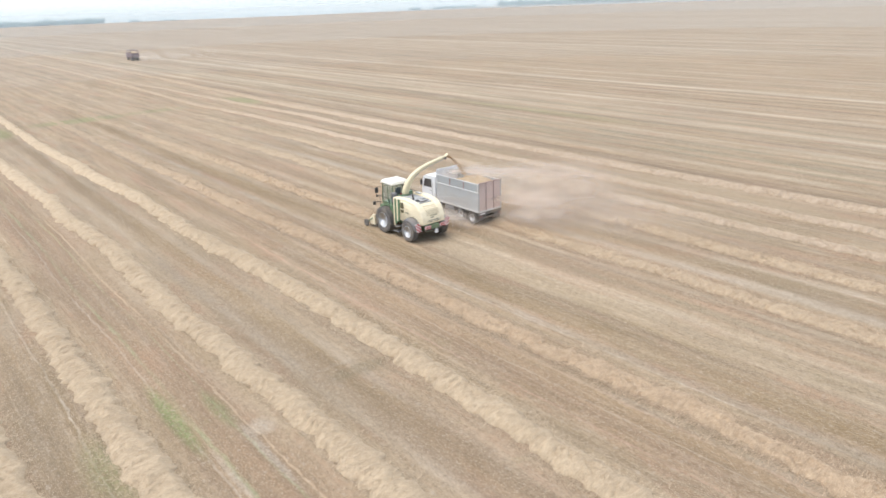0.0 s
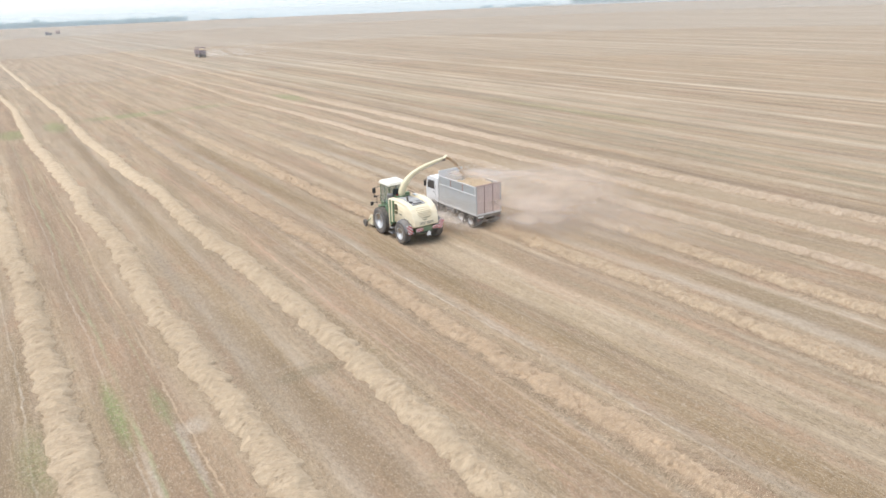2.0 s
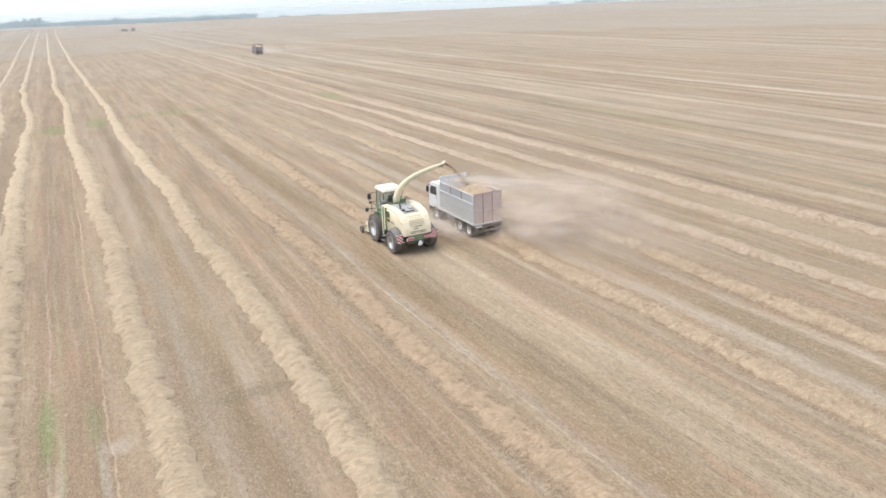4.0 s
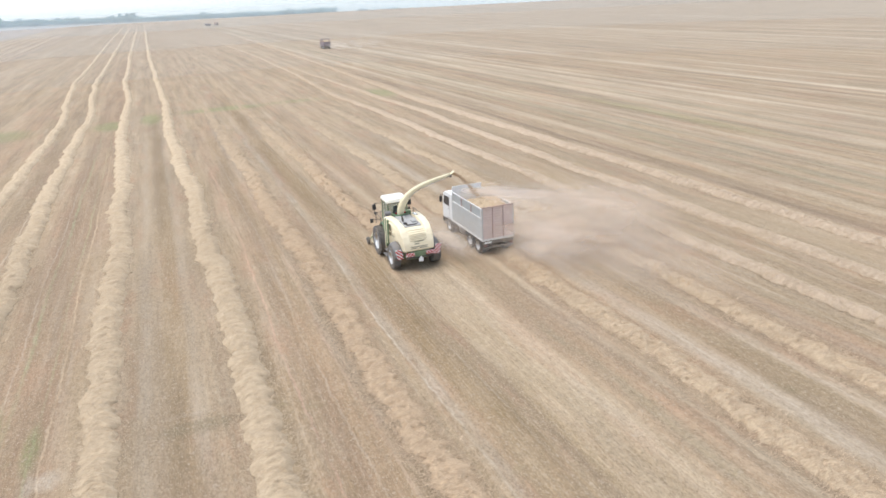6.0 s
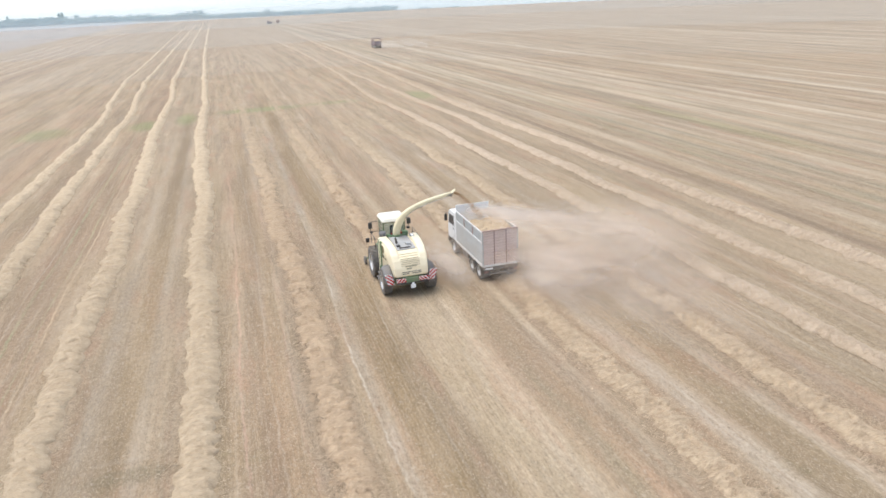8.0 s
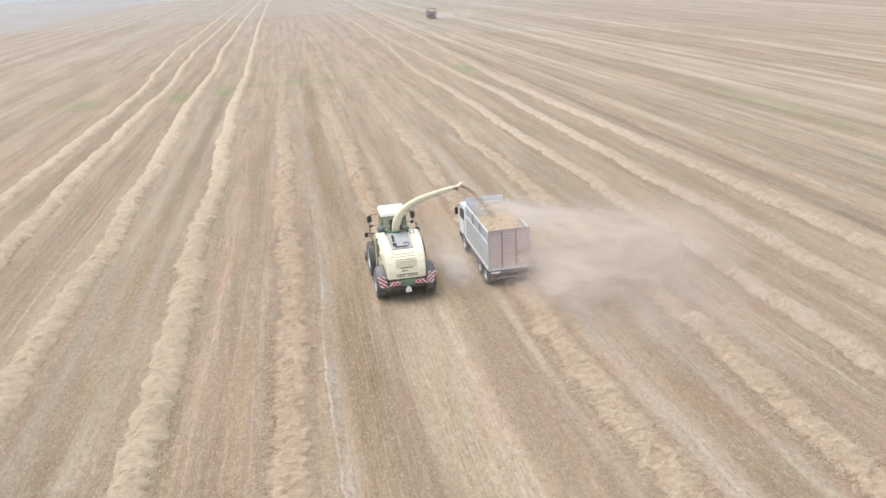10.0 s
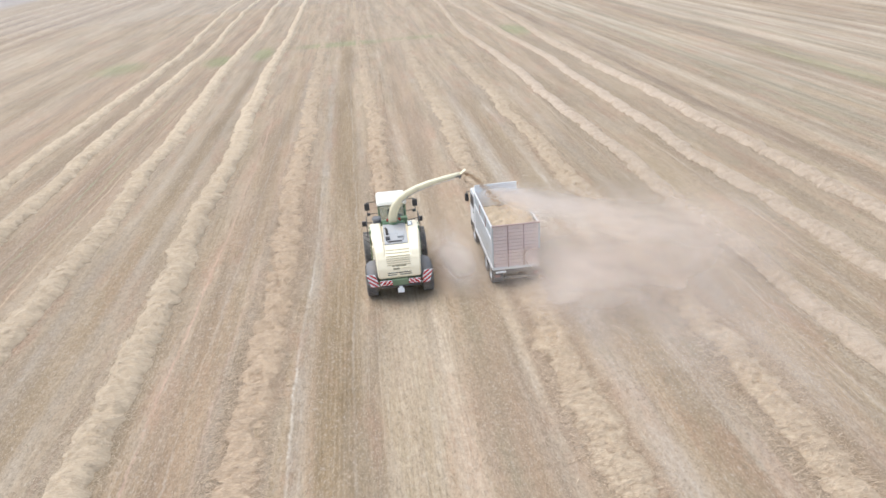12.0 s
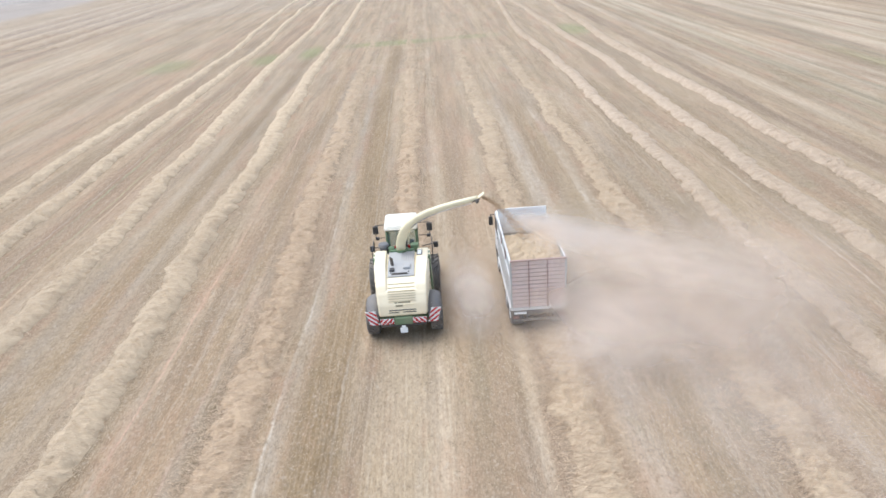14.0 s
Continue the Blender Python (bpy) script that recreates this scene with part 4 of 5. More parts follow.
        bm = bmesh.new()
        box(bm, min(s * 1.0, s * 1.55), max(s * 1.0, s * 1.55), 1.45, 1.95, 0.78, 0.83, 0.01)
        part("step", bm, STEEL, hv, "grey steel step")
        bm = bmesh.new()
        for y0, z0 in ((2.6, 2.15), (3.9, 2.15)):
            rod(bm, (s * 1.45, y0, z0), (s * 1.45, y0, z0 + 0.75), 0.022)
        rod(bm, (s * 1.45, 2.6, 2.9), (s * 1.45, 3.9, 2.9), 0.022)
        part("handrail", bm, BLACK, hv)
        # mirrors on their arms
        bm = bmesh.new()
        rod(bm, (s * 0.80, 4.55, 3.45), (s * 1.36, 4.5, 3.45), 0.022)
        rod(bm, (s * 0.80, 4.55, 2.75), (s * 1.36, 4.5, 2.75), 0.018)
        rod(bm, (s * 1.36, 4.5, 2.75), (s * 1.36, 4.5, 3.45), 0.018)
        part("mirror_arm", bm, BLACK, hv)
        bm = bmesh.new()
        rod(bm, (s * 0.9, 4.4, 2.2), (s * 1.62, 4.45, 2.3), 0.025)
        part("mirror_arm", bm, BLACK, hv)
        for xx, z0, z1, w in ((1.36, 3.0, 3.42, 0.14), (1.62, 2.05, 2.35, 0.12), (1.30, 2.66, 2.82, 0.10)):
            bm = bmesh.new()
            box(bm, s * xx - w, s * xx + w, 4.42, 4.54, z0, z1, 0.04)
            part("mirror", bm, BLACK, hv, "black wing mirror")

    # chassis and rear hitch
    bm = bmesh.new()
    box(bm, -0.62, 0.62, -1.0, 3.9, 0.75, 1.36, 0.05)
    box(bm, -1.15, 1.15, -0.22, 0.22, 0.62, 0.98, 0.06)
    part("chassis", bm, GREEN, hv, "green chassis frame")
    bm = bmesh.new()
    box(bm, -0.40, 0.40, -1.33, -0.95, 1.02, 1.36, 0.04)
    part("rear_beam", bm, GREEN, hv)
    bm = bmesh.new()
    box(bm, -1.0, 1.0, -1.30, -1.18, 0.92, 1.02, 0.02)
    box(bm, -0.14, 0.14, -1.45, -1.2, 0.80, 0.98, 0.03)
    part("tow_bar", bm, BLACK, hv)
    bm = bmesh.new()
    box(bm, -0.17, 0.15, -1.50, -1.46, 0.70, 0.95, 0.01)
    box(bm, -0.09, 0.07, -1.50, -1.465, 0.95, 1.06, 0.01)
    part("number_plate", bm, WHITE, hv, "white hanging plate at the tow bar")
    bm = bmesh.new()
    box(bm, -1.2, 1.2, 3.1, 3.5, 0.85, 1.25, 0.05)
    box(bm, -0.95, 0.95, 2.5, 4.75, 1.3, 1.95, 0.08)
    part("front_frame", bm, GREEN, hv, "green front frame under the cab")

    # cab
    cab = new("cab")
    cab.empty_display_size = 0.3
    cab.parent = hv
    cab.location, cab.scale = (0, 0.95, 0), (0.95, 0.76, 1.0)
    bm = bmesh.new()
    prism(bm, [(2.85, 1.9), (2.85, 2.25), (4.75, 2.25), (4.75, 1.9)], -0.80, 0.80, 0.04)
    part("cab_floor", bm, GREEN, cab)
    for sx in (-0.76, 0.76):
        for yb, yt, r in ((2.86, 2.86, 0.05), (3.75, 3.75, 0.035), (4.85, 4.62, 0.045)):
            bm = bmesh.new()
            rod(bm, (sx, yb, 2.2), (sx, yt, 3.72), r, segments=8)
            part("pillar", bm, GREEN, cab, "green cab pillar")
    bm = bmesh.new()
    box(bm, -0.80, 0.80, 2.80, 2.90, 2.2, 2.62, 0.02)
    part("rear_panel", bm, GREEN, cab)
    for name, corners in (("rear_pane", [(-0.72, 2.84, 2.62), (0.72, 2.84, 2.62), (0.72, 2.84, 3.70), (-0.72, 2.84, 3.70)]),
                          ("windscreen", [(-0.74, 4.86, 2.25), (0.74, 4.86, 2.25), (0.74, 4.64, 3.70), (-0.74, 4.64, 3.70)]),
                          ("side_pane", [(-0.78, 2.92, 2.26), (-0.78, 4.82, 2.26), (-0.78, 4.60, 3.70), (-0.78, 2.92, 3.70)]),
                          ("side_pane", [(0.78, 2.92, 2.26), (0.78, 4.82, 2.26), (0.78, 4.60, 3.70), (0.78, 2.92, 3.70)])):
        bm = bmesh.new()
        q = [Vector(c) for c in corners]
        n = (q[1] - q[0]).cross(q[2] - q[0]).normalized() * 0.006
        a, b = [bm.verts.new(c + n) for c in q], [bm.verts.new(c - n) for c in q]
        bm.faces.new(a), bm.faces.new(b[::-1])
        for i in range(4):
            bm.faces.new((a[i], b[i], b[(i + 1) % 4], a[(i + 1) % 4]))
        pane = part(name, bm, GLASS, cab, "tinted cab window")
        pane.visible_shadow = False
    bm = bmesh.new()
    prism(bm, [(2.74, 3.68), (2.68, 3.82), (2.88, 4.00), (4.60, 4.04), (4.96, 3.88), (4.92, 3.70)], -0.86, 0.86, 0.14, 5, lambda v: Vector((v.x * (0.92 if v.z > 3.9 else 1.0), v.y, v.z)))
    part("cab_roof", bm, ROOF_WHITE, cab, "white cab roof", True)
    bm = bmesh.new()
    box(bm, -0.28, 0.28, 3.2, 3.75, 2.25, 2.75, 0.08)
    box(bm, -0.27, 0.27, 3.12, 3.26, 2.65, 3.40, 0.06)
    part("seat", bm, BLACK, cab, "empty black driver's seat")
    bm = bmesh.new()
    rod(bm, (0, 4.5, 2.25), (0, 4.25, 2.85), 0.05)
    part("steering_column", bm, BLACK, cab)
    bm = bmesh.new()
    box(bm, 0.35, 0.6, 3.3, 4.0, 2.25, 2.8, 0.04)
    part("console", bm, BLACK, cab)
    bm = bmesh.new()
    box(bm, -0.65, -0.45, 3.0, 3.3, 2.25, 2.7, 0.04)
    part("cool_box", bm, BLACK, cab)
    for x, y in ((-0.30, 2.60), (0.36, 2.60)):
        bm = bmesh.new()
        rod(bm, (x, y, 2.95), (x, y, 3.10), 0.07, 0.05, 12)
        part("beacon", bm, LAMP_RED, hv, "small red beacon")
    bm = bmesh.new()
    box(bm, 0.42, 0.80, 2.46, 2.78, 2.3, 3.16, 0.05)
    part("tank", bm, GREEN, hv, "green tank behind the cab")
    bm = bmesh.new()
    box(bm, -0.66, -0.38, 2.46, 2.7, 2.3, 3.05, 0.05)
    part("tank", bm, GREEN, hv, "green tank behind the cab")
    bm = bmesh.new()
    box(bm, -1.0, 1.0, 2.38, 2.84, 1.95, 2.75, 0.05)
    rod(bm, (-0.7, 2.50, 3.02), (0.35, 2.52, 3.0), 0.03)
    part("bulkhead", bm, BLACK, hv)

    # discharge spout
    spout = new("spout")
    spout.empty_display_size = 0.3
    spout.parent = hv
    bm = bmesh.new()
    rod(bm, (0.0, 2.35, 2.6), (0.0, 2.35, 3.05), 0.30, segments=20)
    part("turret", bm, GREEN, spout, "green spout turret")
    path = [(-0.03, 2.38, 2.95), (-0.02, 2.32, 3.30), (0.06, 2.22, 3.66), (0.22, 2.14, 4.02), (0.50, 2.07, 4.38), (0.90, 2.02, 4.69), (1.45, 1.98, 4.95), (2.10, 1.95, 5.16), (2.80, 1.92, 5.33), (3.40, 1.90, 5.45), (3.72, 1.89, 5.50)]
    sizes = [(0.20, 0.22), (0.20, 0.23), (0.20, 0.23), (0.20, 0.22), (0.18, 0.19), (0.17, 0.16), (0.16, 0.145), (0.15, 0.125), (0.145, 0.11), (0.14, 0.10), (0.14, 0.09)]
    bm = bmesh.new()
    duct(bm, path, sizes)
    part("spout_duct", bm, CREAM_OLD, spout, "curved cream discharge duct", True)
    bm = bmesh.new()
    for k in range(4, 9):
        a, b = Vector(path[k]), Vector(path[k + 1])
        rod(bm, a + Vector((0.03, -0.2, -0.12)), b + Vector((0.03, -0.19, -0.10)), 0.018, segments=6)
    part("spout_pipe", bm, STEEL, spout)
    bm = bmesh.new()
    box(bm, 3.66, 4.06, 1.74, 2.04, 5.60, 5.635, 0.01, turn=Matrix.Rotation(radians(-36), 3, "Y"))
    part("deflector", bm, CREAM_OLD, spout, "hinged deflector flap")
    bm = bmesh.new()
    rod(bm, (3.45, 1.76, 5.38), (3.80, 1.74, 5.52), 0.035)
    rod(bm, (3.62, 1.72, 5.36), (3.74, 1.72, 5.44), 0.07)
    part("flap_motor", bm, BLACK, spout)

    # pick-up header in front
    head = new("pickup_header")
    head.empty_display_size = 0.3
    head.parent = hv
    head.location, head.scale = (0, -0.15, 0), (0.9, 1.0, 1.0)
    bm = bmesh.new()
    prism(bm, [(4.5, 0.55), (4.5, 1.40), (5.0, 1.2), (5.1, 0.45)], -0.55, 0.55, 0.04)
    part("feeder", bm, GREEN, head)
    for s in (-1, 1):
        bm = bmesh.new()
        prism(bm, [(4.95, 0.25), (4.95, 1.12), (5.2, 1.12), (5.7, 0.65), (5.7, 0.25)], s * 1.62 - 0.05, s * 1.62 + 0.05, 0.03)
        part("header_side", bm, CREAM, head, "cream header end plate")
        bm = bmesh.new()
        lathe(bm, [(0.12, -0.07), (0.26, -0.09), (0.29, 0), (0.26, 0.09), (0.12, 0.07)], (s * 1.85, 5.95, 0.29), 18)
        part("gauge_wheel", bm, RUBBER, head, "small black gauge wheel")
        bm = bmesh.new()
        rod(bm, (s * 1.72, 5.2, 0.8), (s * 1.78, 5.95, 0.32), 0.04)
        part("wheel_arm", bm, GREEN, head)
    bm = bmesh.new()
    box(bm, -1.58, 1.58, 4.95, 5.05, 0.3, 1.1, 0.03)
    part("back_sheet", bm, CREAM, head)
    bm = bmesh.new()
    rod(bm, (-1.57, 5.3, 0.68), (1.57, 5.3, 0.68), 0.24, segments=18)
    part("auger", bm, GREEN, head, "green auger")
    bm = bmesh.new()
    rod(bm, (-1.57, 5.68, 0.36), (1.57, 5.68, 0.36), 0.22, segments=16)
    for k in range(24):
        for a in range(5):
            q = Vector((-1.5 + 3.0 * k / 23, 5.68, 0.36))
            d = Vector((0, cos(a * 1.257 + k), sin(a * 1.257 + k)))
            rod(bm, q + d * 0.2, q + d * 0.34, 0.008, segments=4)
    part("pickup_reel", bm, FENDER, head, "dark tined pick-up reel")
    return hv


build_harvester()

# ---- the tipper truck that takes the chopped straw ----
def build_truck():
    tk = thing("tipper_truck", pose(6.04, -0.92, 0) @ Matrix.Diagonal((1.0, 1.035, 1.0, 1.0)), "white truck with a high grey tipper body full of straw", "truck")
    # from the body's rear edge, middle of the truck
    W, L, Z0, Z1, Z2 = 1.23, 5.25, 1.15, 2.72, 3.44
    for s in (-1, 1):
        for y in (0.85, 2.20):
            build_wheel(tk, "rear_wheel", s * 0.96, y, 0.52, 0.52, s, 16, 0.58)
        build_wheel(tk, "front_wheel", s * 1.05, 6.05, 0.52, 0.32, s, 16, 0.58)
    bm = bmesh.new()
    for s in (-1, 1):
        box(bm, s * 0.42 - 0.06, s * 0.42 + 0.06, 0.05, 6.9, 0.72, 0.98, 0.01)
    for y in (0.85, 2.20, 6.05):
        rod(bm, (-0.9, y, 0.52), (0.9, y, 0.52), 0.10)
        box(bm, -0.22, 0.22, y - 0.22, y + 0.22, 0.34, 0.70, 0.06)
    for y in (0.3, 1.5, 3.2, 4.6):
        box(bm, -1.1, 1.1, y, y + 0.1, 0.95, 1.08)
    part("chassis", bm, CHASSIS, tk, "dark dusty chassis")
    for s in (-1, 1):
        bm = bmesh.new()
        box(bm, min(s * 0.62, s * 1.16), max(s * 0.62, s * 1.16), 3.1, 4.3, 0.55, 1.0, 0.08)
        part("fuel_tank", bm, STEEL, tk)
        bm = bmesh.new()
        prev = None
        for k in range(15):
            y = 0.25 + 2.55 * k / 14
            z = 1.10 - 0.05 * cos(k * 2 * pi / 14)
            ring = [bm.verts.new((xx, y, zz)) for xx, zz in ((s * 0.68, z - 0.02), (s * 1.22, z - 0.02), (s * 1.22, z), (s * 0.68, z))]
            if prev:
                for i in range(4):
                    bm.faces.new((prev[i], prev[(i + 1) % 4], ring[(i + 1) % 4], ring[i]))
            else:
                bm.faces.new(ring)
            prev = ring
        bm.faces.new(prev)
        part("mudguard", bm, CHASSIS, tk)
        bm = bmesh.new()
        box(bm, min(s * 0.66, s * 1.2), max(s * 0.66, s * 1.2), 0.06, 0.09, 0.35, 0.95)
        part("mud_flap", bm, RUBBER, tk, "black mud flap")
    bm = bmesh.new()
    box(bm, -1.18, 1.18, -0.02, 0.10, 0.50, 0.62, 0.02)
    for s in (-1, 1):
        box(bm, s * 0.55 - 0.04, s * 0.55 + 0.04, 0.0, 0.1, 0.55, 0.98)
    box(bm, -1.2, 1.2, -0.04, 0.06, 0.84, 1.06, 0.02)
    part("rear_bumper", bm, CHASSIS, tk, "dark rear bumper beam")
    bm = bmesh.new()
    box(bm, -1.10, -0.55, -0.07, -0.03, 0.90, 1.00, 0.01)
    part("number_plate", bm, WHITE, tk, "pale plate on the rear beam")
    for s in (-1, 1):
        bm = bmesh.new()
        box(bm, s * 1.02 - 0.14, s * 1.02 + 0.14, -0.06, -0.02, 0.66, 0.80, 0.02)
        part("tail_lamp", bm, DULL_LAMP, tk, "dust-covered tail lamp")

    # tipper body
    bed = new("tipper_body")
    bed.empty_display_size = 0.3
    bed.parent = tk
    bm = bmesh.new()
    box(bm, -W, W, 0.0, L, Z0 - 0.08, Z0 + 0.04, 0.01)
    part("bed_floor", bm, TRUCK_GREY, bed)
    for s in (-1, 1):
        x0, x1 = (-W, -W + 0.05) if s < 0 else (W - 0.05, W)
        bm = bmesh.new()
        box(bm, x0, x1, 0.02, L - 0.06, Z0 + 0.04, Z1, 0.008)
        part("side_wall", bm, TRUCK_GREY, bed, "dusty grey steel side wall")
        bm = bmesh.new()
        box(bm, x0 + 0.008, x1 - 0.008, 0.02, L - 0.06, Z1 + 0.05, Z2, 0.008)
        part("side_extension", bm, TRUCK_BOARD, bed, "darker grey raised side board")
        for z, t, out in ((Z0 + 0.02, 0.07, 0.045), (Z1 + 0.02, 0.05, 0.04), (Z2, 0.035, 0.025)):
            bm = bmesh.new()
            a, b = sorted((s * (W - 0.06), s * (W + out)))
            box(bm, a, b, 0.0, L - 0.04, z - t, z + t, 0.012)
            part("side_rail", bm, TRUCK_RAIL, bed, "pale side rail")
        for y in (0.06, 1.75, 3.45, L - 0.12):
            bm = bmesh.new()
            a, b = sorted((s * (W - 0.02), s * (W + 0.035)))
            box(bm, a, b, y - 0.05, y + 0.05, Z1 + 0.07, Z2 - 0.035, 0.01)
            part("stake", bm, RUST if 1 < y < 4 else TRUCK_RAIL, bed, "upright side stake")
    # front wall and its pale raised sheet
    bm = bmesh.new()
    box(bm, -W, W, L - 0.06, L, Z0, Z2, 0.01)
    part("front_wall", bm, TRUCK_GREY, bed)
    bm = bmesh.new()
    box(bm, -W + 0.02, W, L - 0.04, L + 0.0, Z2 - 0.35, Z2 + 0.44, 0.01, turn=Matrix.Rotation(radians(8), 3, "X"))
    part("front_sheet", bm, PALE_SHEET, bed, "pale raised front sheet")
    bm = bmesh.new()
    box(bm, -W + 0.06, W - 0.06, L - 0.085, L - 0.065, 2.55, Z2 + 0.1)
    part("front_lining", bm, PALE_SHEET, bed)
    # tailgate of boards and posts
    gate = new("tailgate")
    gate.empty_display_size = 0.3
    gate.parent = bed
    n = 12
    pitch = (Z2 + 0.04 - Z0 - 0.06) / n
    for k in range(n):
        bm = bmesh.new()
        z = Z0 + 0.06 + pitch * k
        box(bm, -W + 0.05, W - 0.05, -0.02, 0.02, z + 0.012, z + pitch - 0.012, 0.006, 1)
        part("board", bm, BOARD, gate)
    bm = bmesh.new()
    box(bm, -W + 0.05, W - 0.05, 0.024, 0.034, Z0 + 0.05, Z2)
    part("backing", bm, BACKING, gate, "rusty pink backing sheet")
    for x in (-W + 0.03, -0.42, 0.40, W - 0.03):
        bm = bmesh.new()
        box(bm, x - 0.028, x + 0.028, -0.065, -0.022, Z0 - 0.02, Z2 + 0.10, 0.008)
        part("post", bm, RUST if abs(x) < 1 else TRUCK_GREY, gate, "rusty upright post" if abs(x) < 1 else "")
    bm = bmesh.new()
    box(bm, -W, W, -0.075, 0.03, Z2 + 0.06, Z2 + 0.12, 0.01)
    part("top_bar", bm, RUST, gate, "rusty top bar")
    bm = bmesh.new()
    box(bm, -W, W, -0.08, 0.04, Z0 - 0.06, Z0 + 0.055, 0.012)
    part("bottom_bar", bm, TRUCK_RAIL, gate, "pale bottom bar")

    # cab
    cab = new("cab")
    cab.empty_display_size = 0.3
    cab.parent = tk
    bm = bmesh.new()
    prism(bm, [(5.42, 1.0), (5.42, 3.12), (5.60, 3.20), (6.75, 3.16), (7.10, 2.95), (7.28, 2.05), (7.30, 1.0), (6.65, 0.95), (6.60, 1.12), (5.50, 1.12)], -1.19, 1.19, 0.06, 3)
    part("cab_shell", bm, TRUCK_WHITE, cab, "white truck cab")
    for s in (-1, 1):
        bm = bmesh.new()
        prism(bm, [(5.95, 2.12), (5.95, 2.85), (6.85, 2.82), (7.05, 2.12)], s * 1.195 - 0.012, s * 1.195 + 0.012, 0.006, 1)
        part("side_window", bm, BLACK, cab, "dark side window")
        bm = bmesh.new()
        rod(bm, (s * 1.18, 7.0, 2.85), (s * 1.42, 7.08, 2.8), 0.02)
        rod(bm, (s * 1.42, 7.08, 2.2), (s * 1.42, 7.08, 2.85), 0.02)
        part("mirror_arm", bm, BLACK, cab)
        bm = bmesh.new()
        box(bm, s * 1.42 - 0.11, s * 1.42 + 0.11, 7.0, 7.1, 2.25, 2.72, 0.03)
        part("mirror", bm, BLACK, cab, "black wing mirror")
        bm = bmesh.new()
        box(bm, s * 1.19 - 0.012, s * 1.19 + 0.012, 5.86, 5.875, 1.3, 2.95)
        box(bm, s * 1.2 - 0.015, s * 1.2 + 0.015, 5.98, 6.14, 1.86, 1.90)
        part("door_seam", bm, BLACK, cab)
        bm = bmesh.new()
        box(bm, min(s * 0.9, s * 1.2), max(s * 0.9, s * 1.2), 6.75, 7.15, 0.45, 0.52, 0.01)
        part("cab_step", bm, CHASSIS, cab)
        bm = bmesh.new()
        prev = None
        for k in range(11):
            a = pi * k / 10
            ring = [bm.verts.new((xx, 6.05 + rr * cos(a), 0.55 + rr * sin(a))) for xx, rr in ((s * 0.85, 0.60), (s * 1.21, 0.60), (s * 1.21, 0.64), (s * 0.85, 0.64))]
            if prev:
                for i in range(4):
                    bm.faces.new((prev[i], prev[(i + 1) % 4], ring[(i + 1) % 4], ring[i]))
            else:
                bm.faces.new(ring)
            prev = ring
        bm.faces.new(prev)
        part("wheel_arch", bm, CHASSIS, cab)
    bm = bmesh.new()
    box(bm, -1.05, 1.05, 7.16, 7.22, 2.1, 2.85, 0.02, turn=Matrix.Rotation(radians(11), 3, "X"))
    part("windscreen", bm, BLACK, cab, "dark windscreen")
    bm = bmesh.new()
    box(bm, -1.2, 1.2, 7.2, 7.38, 0.55, 1.0, 0.05)
    part("front_bumper", bm, CHASSIS, cab)


build_truck()


def build_load():
    """The heap of chopped straw in the truck's body."""
    xs, ys = np.linspace(-1.175, 1.175, 40), np.linspace(0.04, 5.14, 84)
    x, y = np.meshgrid(xs, ys)
    heap = 3.12 + 0.40 * np.exp(-((y - 2.0) / 1.5) ** 2) * (1 - 0.35 * (x / 1.2) ** 2) - 0.75 * np.clip((y - 3.3) / 1.6, 0, 1)
    z = heap + 0.20 * (lattice(x * 2.2 + 5, y * 2.2) - 0.5) + 0.10 * (lattice(x * 7, y * 7 + 3) - 0.5)
    ob = sheet("straw_load", np.stack([x, y, z], -1).reshape(-1, 3).tolist(), grid_faces(84, 40), CHAFF, False)
    ob.matrix_world = pose(6.04, -0.92, 0) @ Matrix.Diagonal((1.0, 1.035, 1.0, 1.0))
    tagged(ob, "heap of golden chopped straw in the truck body", "straw load", kind="stuff")


build_load()


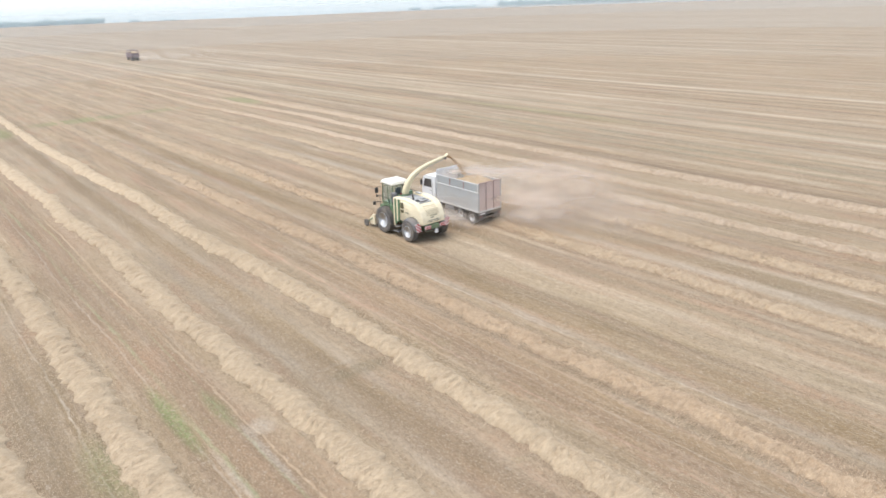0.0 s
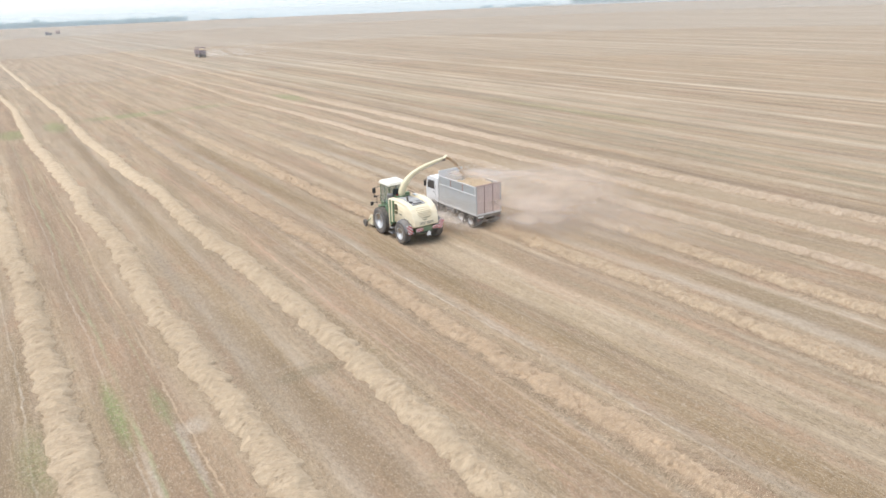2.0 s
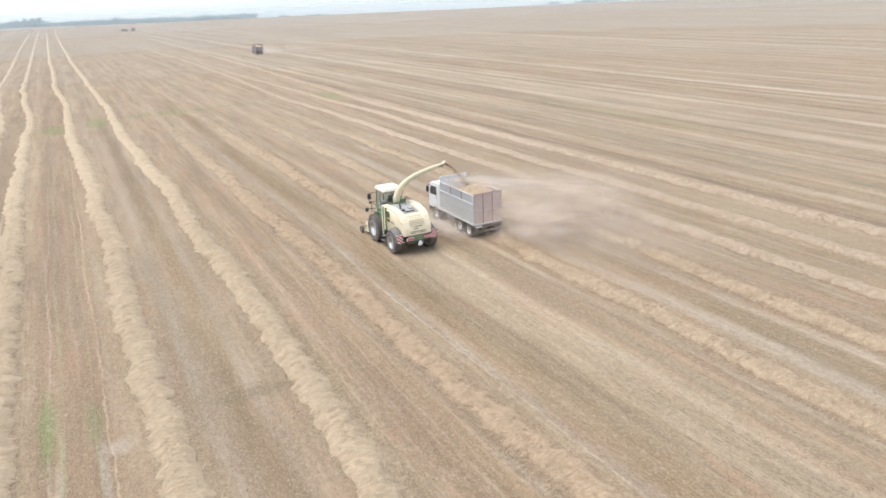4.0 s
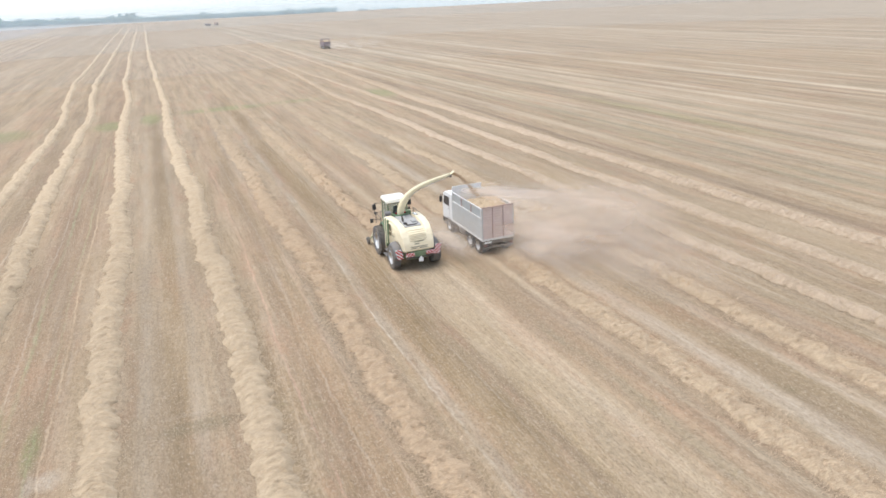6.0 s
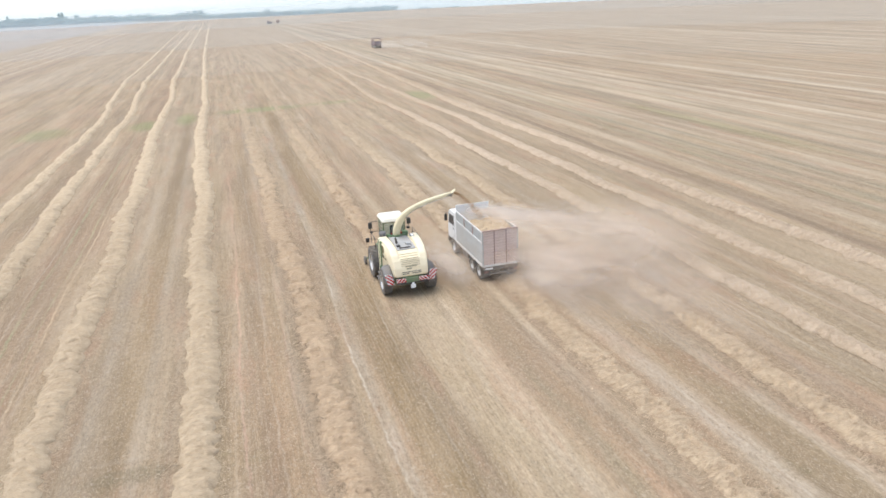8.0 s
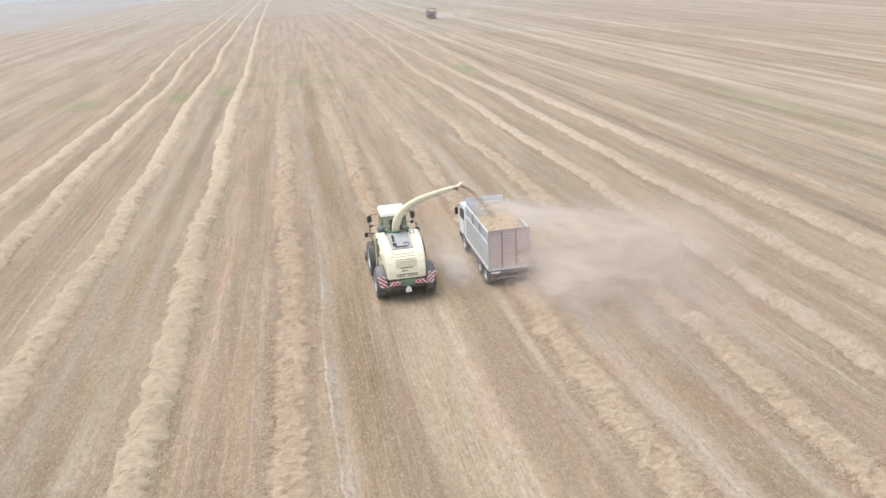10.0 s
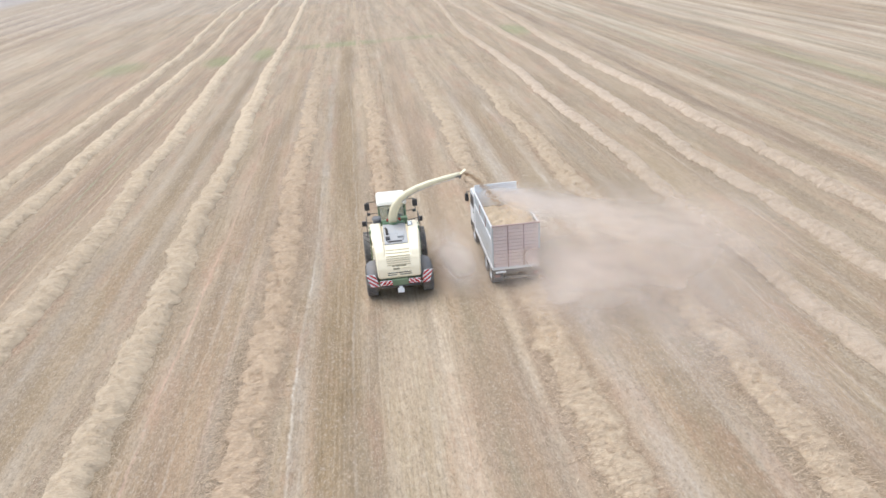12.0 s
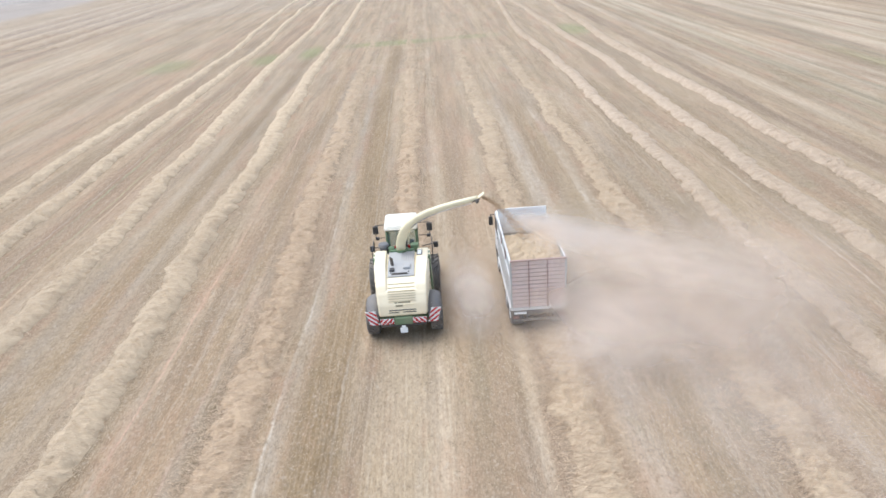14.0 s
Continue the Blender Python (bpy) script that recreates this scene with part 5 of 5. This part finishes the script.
# ---- machines far off on the same field ----
def build_far_truck(m, label, body, small=False):
    tk = thing("trailer_truck" if not small else "field_truck", m, label, "truck")
    for s in (-1, 1):
        for y in ((0.9, 2.1, 5.8) if not small else (0.9, 3.8)):
            build_wheel(tk, "wheel", s * 0.98, y, 0.55, 0.42, s, 12, 0.55)
    bm = bmesh.new()
    box(bm, -0.5, 0.5, 0.1, 6.4 if not small else 4.4, 0.65, 1.0, 0.02)
    part("chassis", bm, CHASSIS, tk)
    length, top = (5.2, 3.55) if not small else (3.2, 2.3)
    board = 2.55 if not small else 2.1
    for s in (-1, 1):
        bm = bmesh.new()
        box(bm, min(s * 1.25, s * 1.18), max(s * 1.25, s * 1.18), 0, length, 1.15, board, 0.01)
        part("side_wall", bm, body, tk)
        for k in range(4):
            bm = bmesh.new()
            box(bm, s * 1.26 - 0.05, s * 1.26 + 0.05, 0.05 + k * (length - 0.25) / 3, 0.17 + k * (length - 0.25) / 3, 1.1, top)
            part("stake", bm, RUST, tk)
        if not small:
            for z in (2.95, 3.45):
                bm = bmesh.new()
                box(bm, s * 1.23 - 0.03, s * 1.23 + 0.03, 0, length, z - 0.07, z + 0.07, 0.01)
                part("rack_rail", bm, body, tk)
    for y in (0.0, length - 0.06):
        bm = bmesh.new()
        box(bm, -1.18, 1.18, y, y + 0.06, 1.15, board, 0.01)
        part("end_wall", bm, body, tk)
        if not small:
            bm = bmesh.new()
            box(bm, -1.2, 1.2, y - 0.02, y + 0.06, 3.38, 3.52, 0.01)
            part("rack_rail", bm, body, tk)
    bm = bmesh.new()
    prism(bm, [(0.05, 1.2), (0.05, board), (0.7, board + 0.35), (length - 1.0, board + 0.45), (length - 0.1, board), (length - 0.1, 1.2)], -1.15, 1.15, 0.12)
    part("load", bm, CHAFF, tk, "heap of straw", True)
    bm = bmesh.new()
    prism(bm, [(length + 0.2, 0.9), (length + 0.2, 2.65), (length + 1.4, 2.70), (length + 1.75, 1.9), (length + 1.9, 0.9)], -1.15, 1.15, 0.12)
    part("cab", bm, body, tk, "dark cab")


build_far_truck(pose(48.8, 236.0, 0, 0, 0, 0) @ Matrix.Scale(1.05, 4), "dark maroon high-sided farm truck driving in the distance", MAROON)
build_far_truck(pose(50.0, 715.0, 0, 0, 0, 5), "reddish farm truck far away near the woods", RED_BODY)
build_far_truck(pose(43.0, 705.0, 0, 0, 0, 60), "small dark field truck far away near the woods", MAROON, True)


# ---- dust and chaff in the air ----
def flakes(name, centres, size, material, label, seed):
    """Many small airborne flakes, each one a single leaf of straw dust."""
    rng = np.random.RandomState(seed)
    n = len(centres)
    a = rng.normal(size=(n, 3))
    a /= np.linalg.norm(a, axis=1)[:, None]
    b = np.cross(a, rng.normal(size=(n, 3)))
    b /= np.linalg.norm(b, axis=1)[:, None]
    s = (size * rng.uniform(0.6, 1.5, n))[:, None]
    v = np.stack([centres + a * s, centres - a * s * 0.5 + b * s * 0.87, centres - a * s * 0.5 - b * s * 0.87], 1).reshape(-1, 3)
    me = bpy.data.meshes.new(name)
    me.vertices.add(3 * n), me.loops.add(3 * n), me.polygons.add(n)
    me.vertices.foreach_set("co", v.astype(np.float32).ravel())
    me.loops.foreach_set("vertex_index", np.arange(3 * n, dtype=np.int32))
    me.polygons.foreach_set("loop_start", np.arange(0, 3 * n, 3, dtype=np.int32))
    me.update(calc_edges=True)
    me.validate()
    me.materials.append(material)
    return tagged(new(name, me), label, "dust", kind="stuff")


def plume(seed, n, start, end, spread0, spread1, power=1.0):
    """Points of a cloud that widens from start to end, in billows."""
    rng = np.random.RandomState(seed)
    t = rng.rand(n) ** power
    p = np.array(start) + t[:, None] * (np.array(end) - np.array(start))
    sp = np.array(spread0) + t[:, None] * (np.array(spread1) - np.array(spread0))
    p = p + rng.normal(size=(n, 3)) * sp
    keep = lattice(p[:, 0] * 0.55 + 3 * p[:, 2] * 0.3, p[:, 1] * 0.55 + seed) * 0.6 + lattice(p[:, 0] * 1.5 + p[:, 2], p[:, 1] * 1.3 - p[:, 2]) * 0.4
    p = p[keep > 0.25 + 0.4 * rng.rand(n)]
    return p[p[:, 2] > 0.05]


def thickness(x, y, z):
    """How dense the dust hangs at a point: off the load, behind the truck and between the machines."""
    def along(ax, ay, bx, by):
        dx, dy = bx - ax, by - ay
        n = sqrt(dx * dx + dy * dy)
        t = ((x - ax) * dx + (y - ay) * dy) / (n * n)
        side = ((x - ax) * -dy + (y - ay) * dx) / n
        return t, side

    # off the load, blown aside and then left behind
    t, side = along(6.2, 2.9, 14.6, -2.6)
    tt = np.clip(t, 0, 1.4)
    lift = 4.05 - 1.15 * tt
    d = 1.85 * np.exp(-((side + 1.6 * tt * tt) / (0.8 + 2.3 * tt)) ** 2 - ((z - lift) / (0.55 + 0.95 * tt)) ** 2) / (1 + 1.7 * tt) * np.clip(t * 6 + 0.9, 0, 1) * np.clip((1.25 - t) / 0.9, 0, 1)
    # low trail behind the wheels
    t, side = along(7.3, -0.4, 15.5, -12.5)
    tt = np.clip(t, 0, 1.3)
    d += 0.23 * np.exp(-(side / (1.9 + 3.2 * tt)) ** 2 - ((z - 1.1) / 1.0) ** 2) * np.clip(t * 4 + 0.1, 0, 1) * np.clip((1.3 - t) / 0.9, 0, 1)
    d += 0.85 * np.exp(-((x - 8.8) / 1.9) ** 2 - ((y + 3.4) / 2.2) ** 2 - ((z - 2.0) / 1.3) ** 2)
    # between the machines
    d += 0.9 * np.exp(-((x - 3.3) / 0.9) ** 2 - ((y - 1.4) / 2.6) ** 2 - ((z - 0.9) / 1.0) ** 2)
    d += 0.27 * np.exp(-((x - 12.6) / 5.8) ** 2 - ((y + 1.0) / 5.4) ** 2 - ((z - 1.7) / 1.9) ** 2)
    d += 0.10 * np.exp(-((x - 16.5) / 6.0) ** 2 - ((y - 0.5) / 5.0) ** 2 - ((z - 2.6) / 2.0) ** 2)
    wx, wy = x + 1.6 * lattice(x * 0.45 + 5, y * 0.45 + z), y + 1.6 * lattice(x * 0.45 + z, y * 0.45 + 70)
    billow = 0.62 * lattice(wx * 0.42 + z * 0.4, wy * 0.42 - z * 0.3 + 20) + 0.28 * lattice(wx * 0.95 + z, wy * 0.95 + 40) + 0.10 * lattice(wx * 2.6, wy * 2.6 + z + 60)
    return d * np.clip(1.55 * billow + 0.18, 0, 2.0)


def build_dust_sheets():
    """The cloud's finest dust, as three wavy see-through sheets in place of its depth, with the coarser flakes between
    them.
    """
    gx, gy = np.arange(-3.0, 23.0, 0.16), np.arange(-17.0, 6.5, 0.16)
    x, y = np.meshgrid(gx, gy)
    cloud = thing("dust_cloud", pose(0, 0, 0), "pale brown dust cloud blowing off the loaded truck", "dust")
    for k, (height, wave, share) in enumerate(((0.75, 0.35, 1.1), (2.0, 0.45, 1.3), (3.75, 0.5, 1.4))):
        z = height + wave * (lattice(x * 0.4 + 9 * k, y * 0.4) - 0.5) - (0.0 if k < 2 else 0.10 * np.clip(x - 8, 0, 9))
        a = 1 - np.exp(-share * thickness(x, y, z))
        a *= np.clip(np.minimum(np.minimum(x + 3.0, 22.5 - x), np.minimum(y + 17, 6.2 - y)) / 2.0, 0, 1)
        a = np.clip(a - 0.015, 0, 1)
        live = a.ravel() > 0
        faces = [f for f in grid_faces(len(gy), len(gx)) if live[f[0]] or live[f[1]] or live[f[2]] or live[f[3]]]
        ob = sheet("dust_sheet", np.stack([x, y, z], -1).reshape(-1, 3).tolist(), faces, LOW_VEIL if k == 0 else VEIL, True)
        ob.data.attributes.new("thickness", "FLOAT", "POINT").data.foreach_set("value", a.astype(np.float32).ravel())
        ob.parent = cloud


build_dust_sheets()
grit = np.concatenate([
    plume(1, 140000, (7.0, 2.4, 3.7), (13.2, -2.8, 2.7), (0.5, 1.1, 0.40), (2.2, 2.6, 0.9), 1.25),
    plume(2, 34000, (8.5, -1.0, 2.0), (16.0, -10.0, 1.2), (1.0, 1.5, 0.8), (3.4, 3.4, 0.9), 0.9),
    plume(3, 60000, (2.5, 4.2, 1.4), (3.0, -0.8, 1.0), (0.5, 1.2, 0.6), (0.7, 1.2, 0.5)),
    plume(4, 95000, (7.1, -1.8, 2.9), (8.2, -6.5, 1.6), (0.8, 0.5, 0.7), (2.0, 2.0, 0.6), 1.2),
    plume(5, 60000, (6.2, 2.1, 3.75), (8.2, -1.5, 3.4), (0.5, 0.7, 0.2), (0.7, 0.8, 0.4)),
])
flakes("flying_grit", grit, 0.0062, DUST, "fine straw grit blowing off the truck", 11)
rng = np.random.RandomState(5)
t = rng.rand(2800)
stream = np.stack([3.95 + 1.85 * t, 1.88 - 0.2 * t, 5.52 - 2.0 * t ** 1.5], 1) + rng.normal(size=(2800, 3)) * (0.04 + 0.10 * t)[:, None]
tagged(flakes("chaff_stream", stream, 0.02, CHAFF_AIR, "stream of chopped straw falling into the truck", 12), category="chaff")
far = plume(8, 26000, (49.5, 233, 1.5), (68, 226, 1.5), (1.0, 1.0, 0.8), (7, 4, 1.6))
flakes("dust_trail", far, 0.04, DUST, "thin dust trail behind the distant truck", 13)
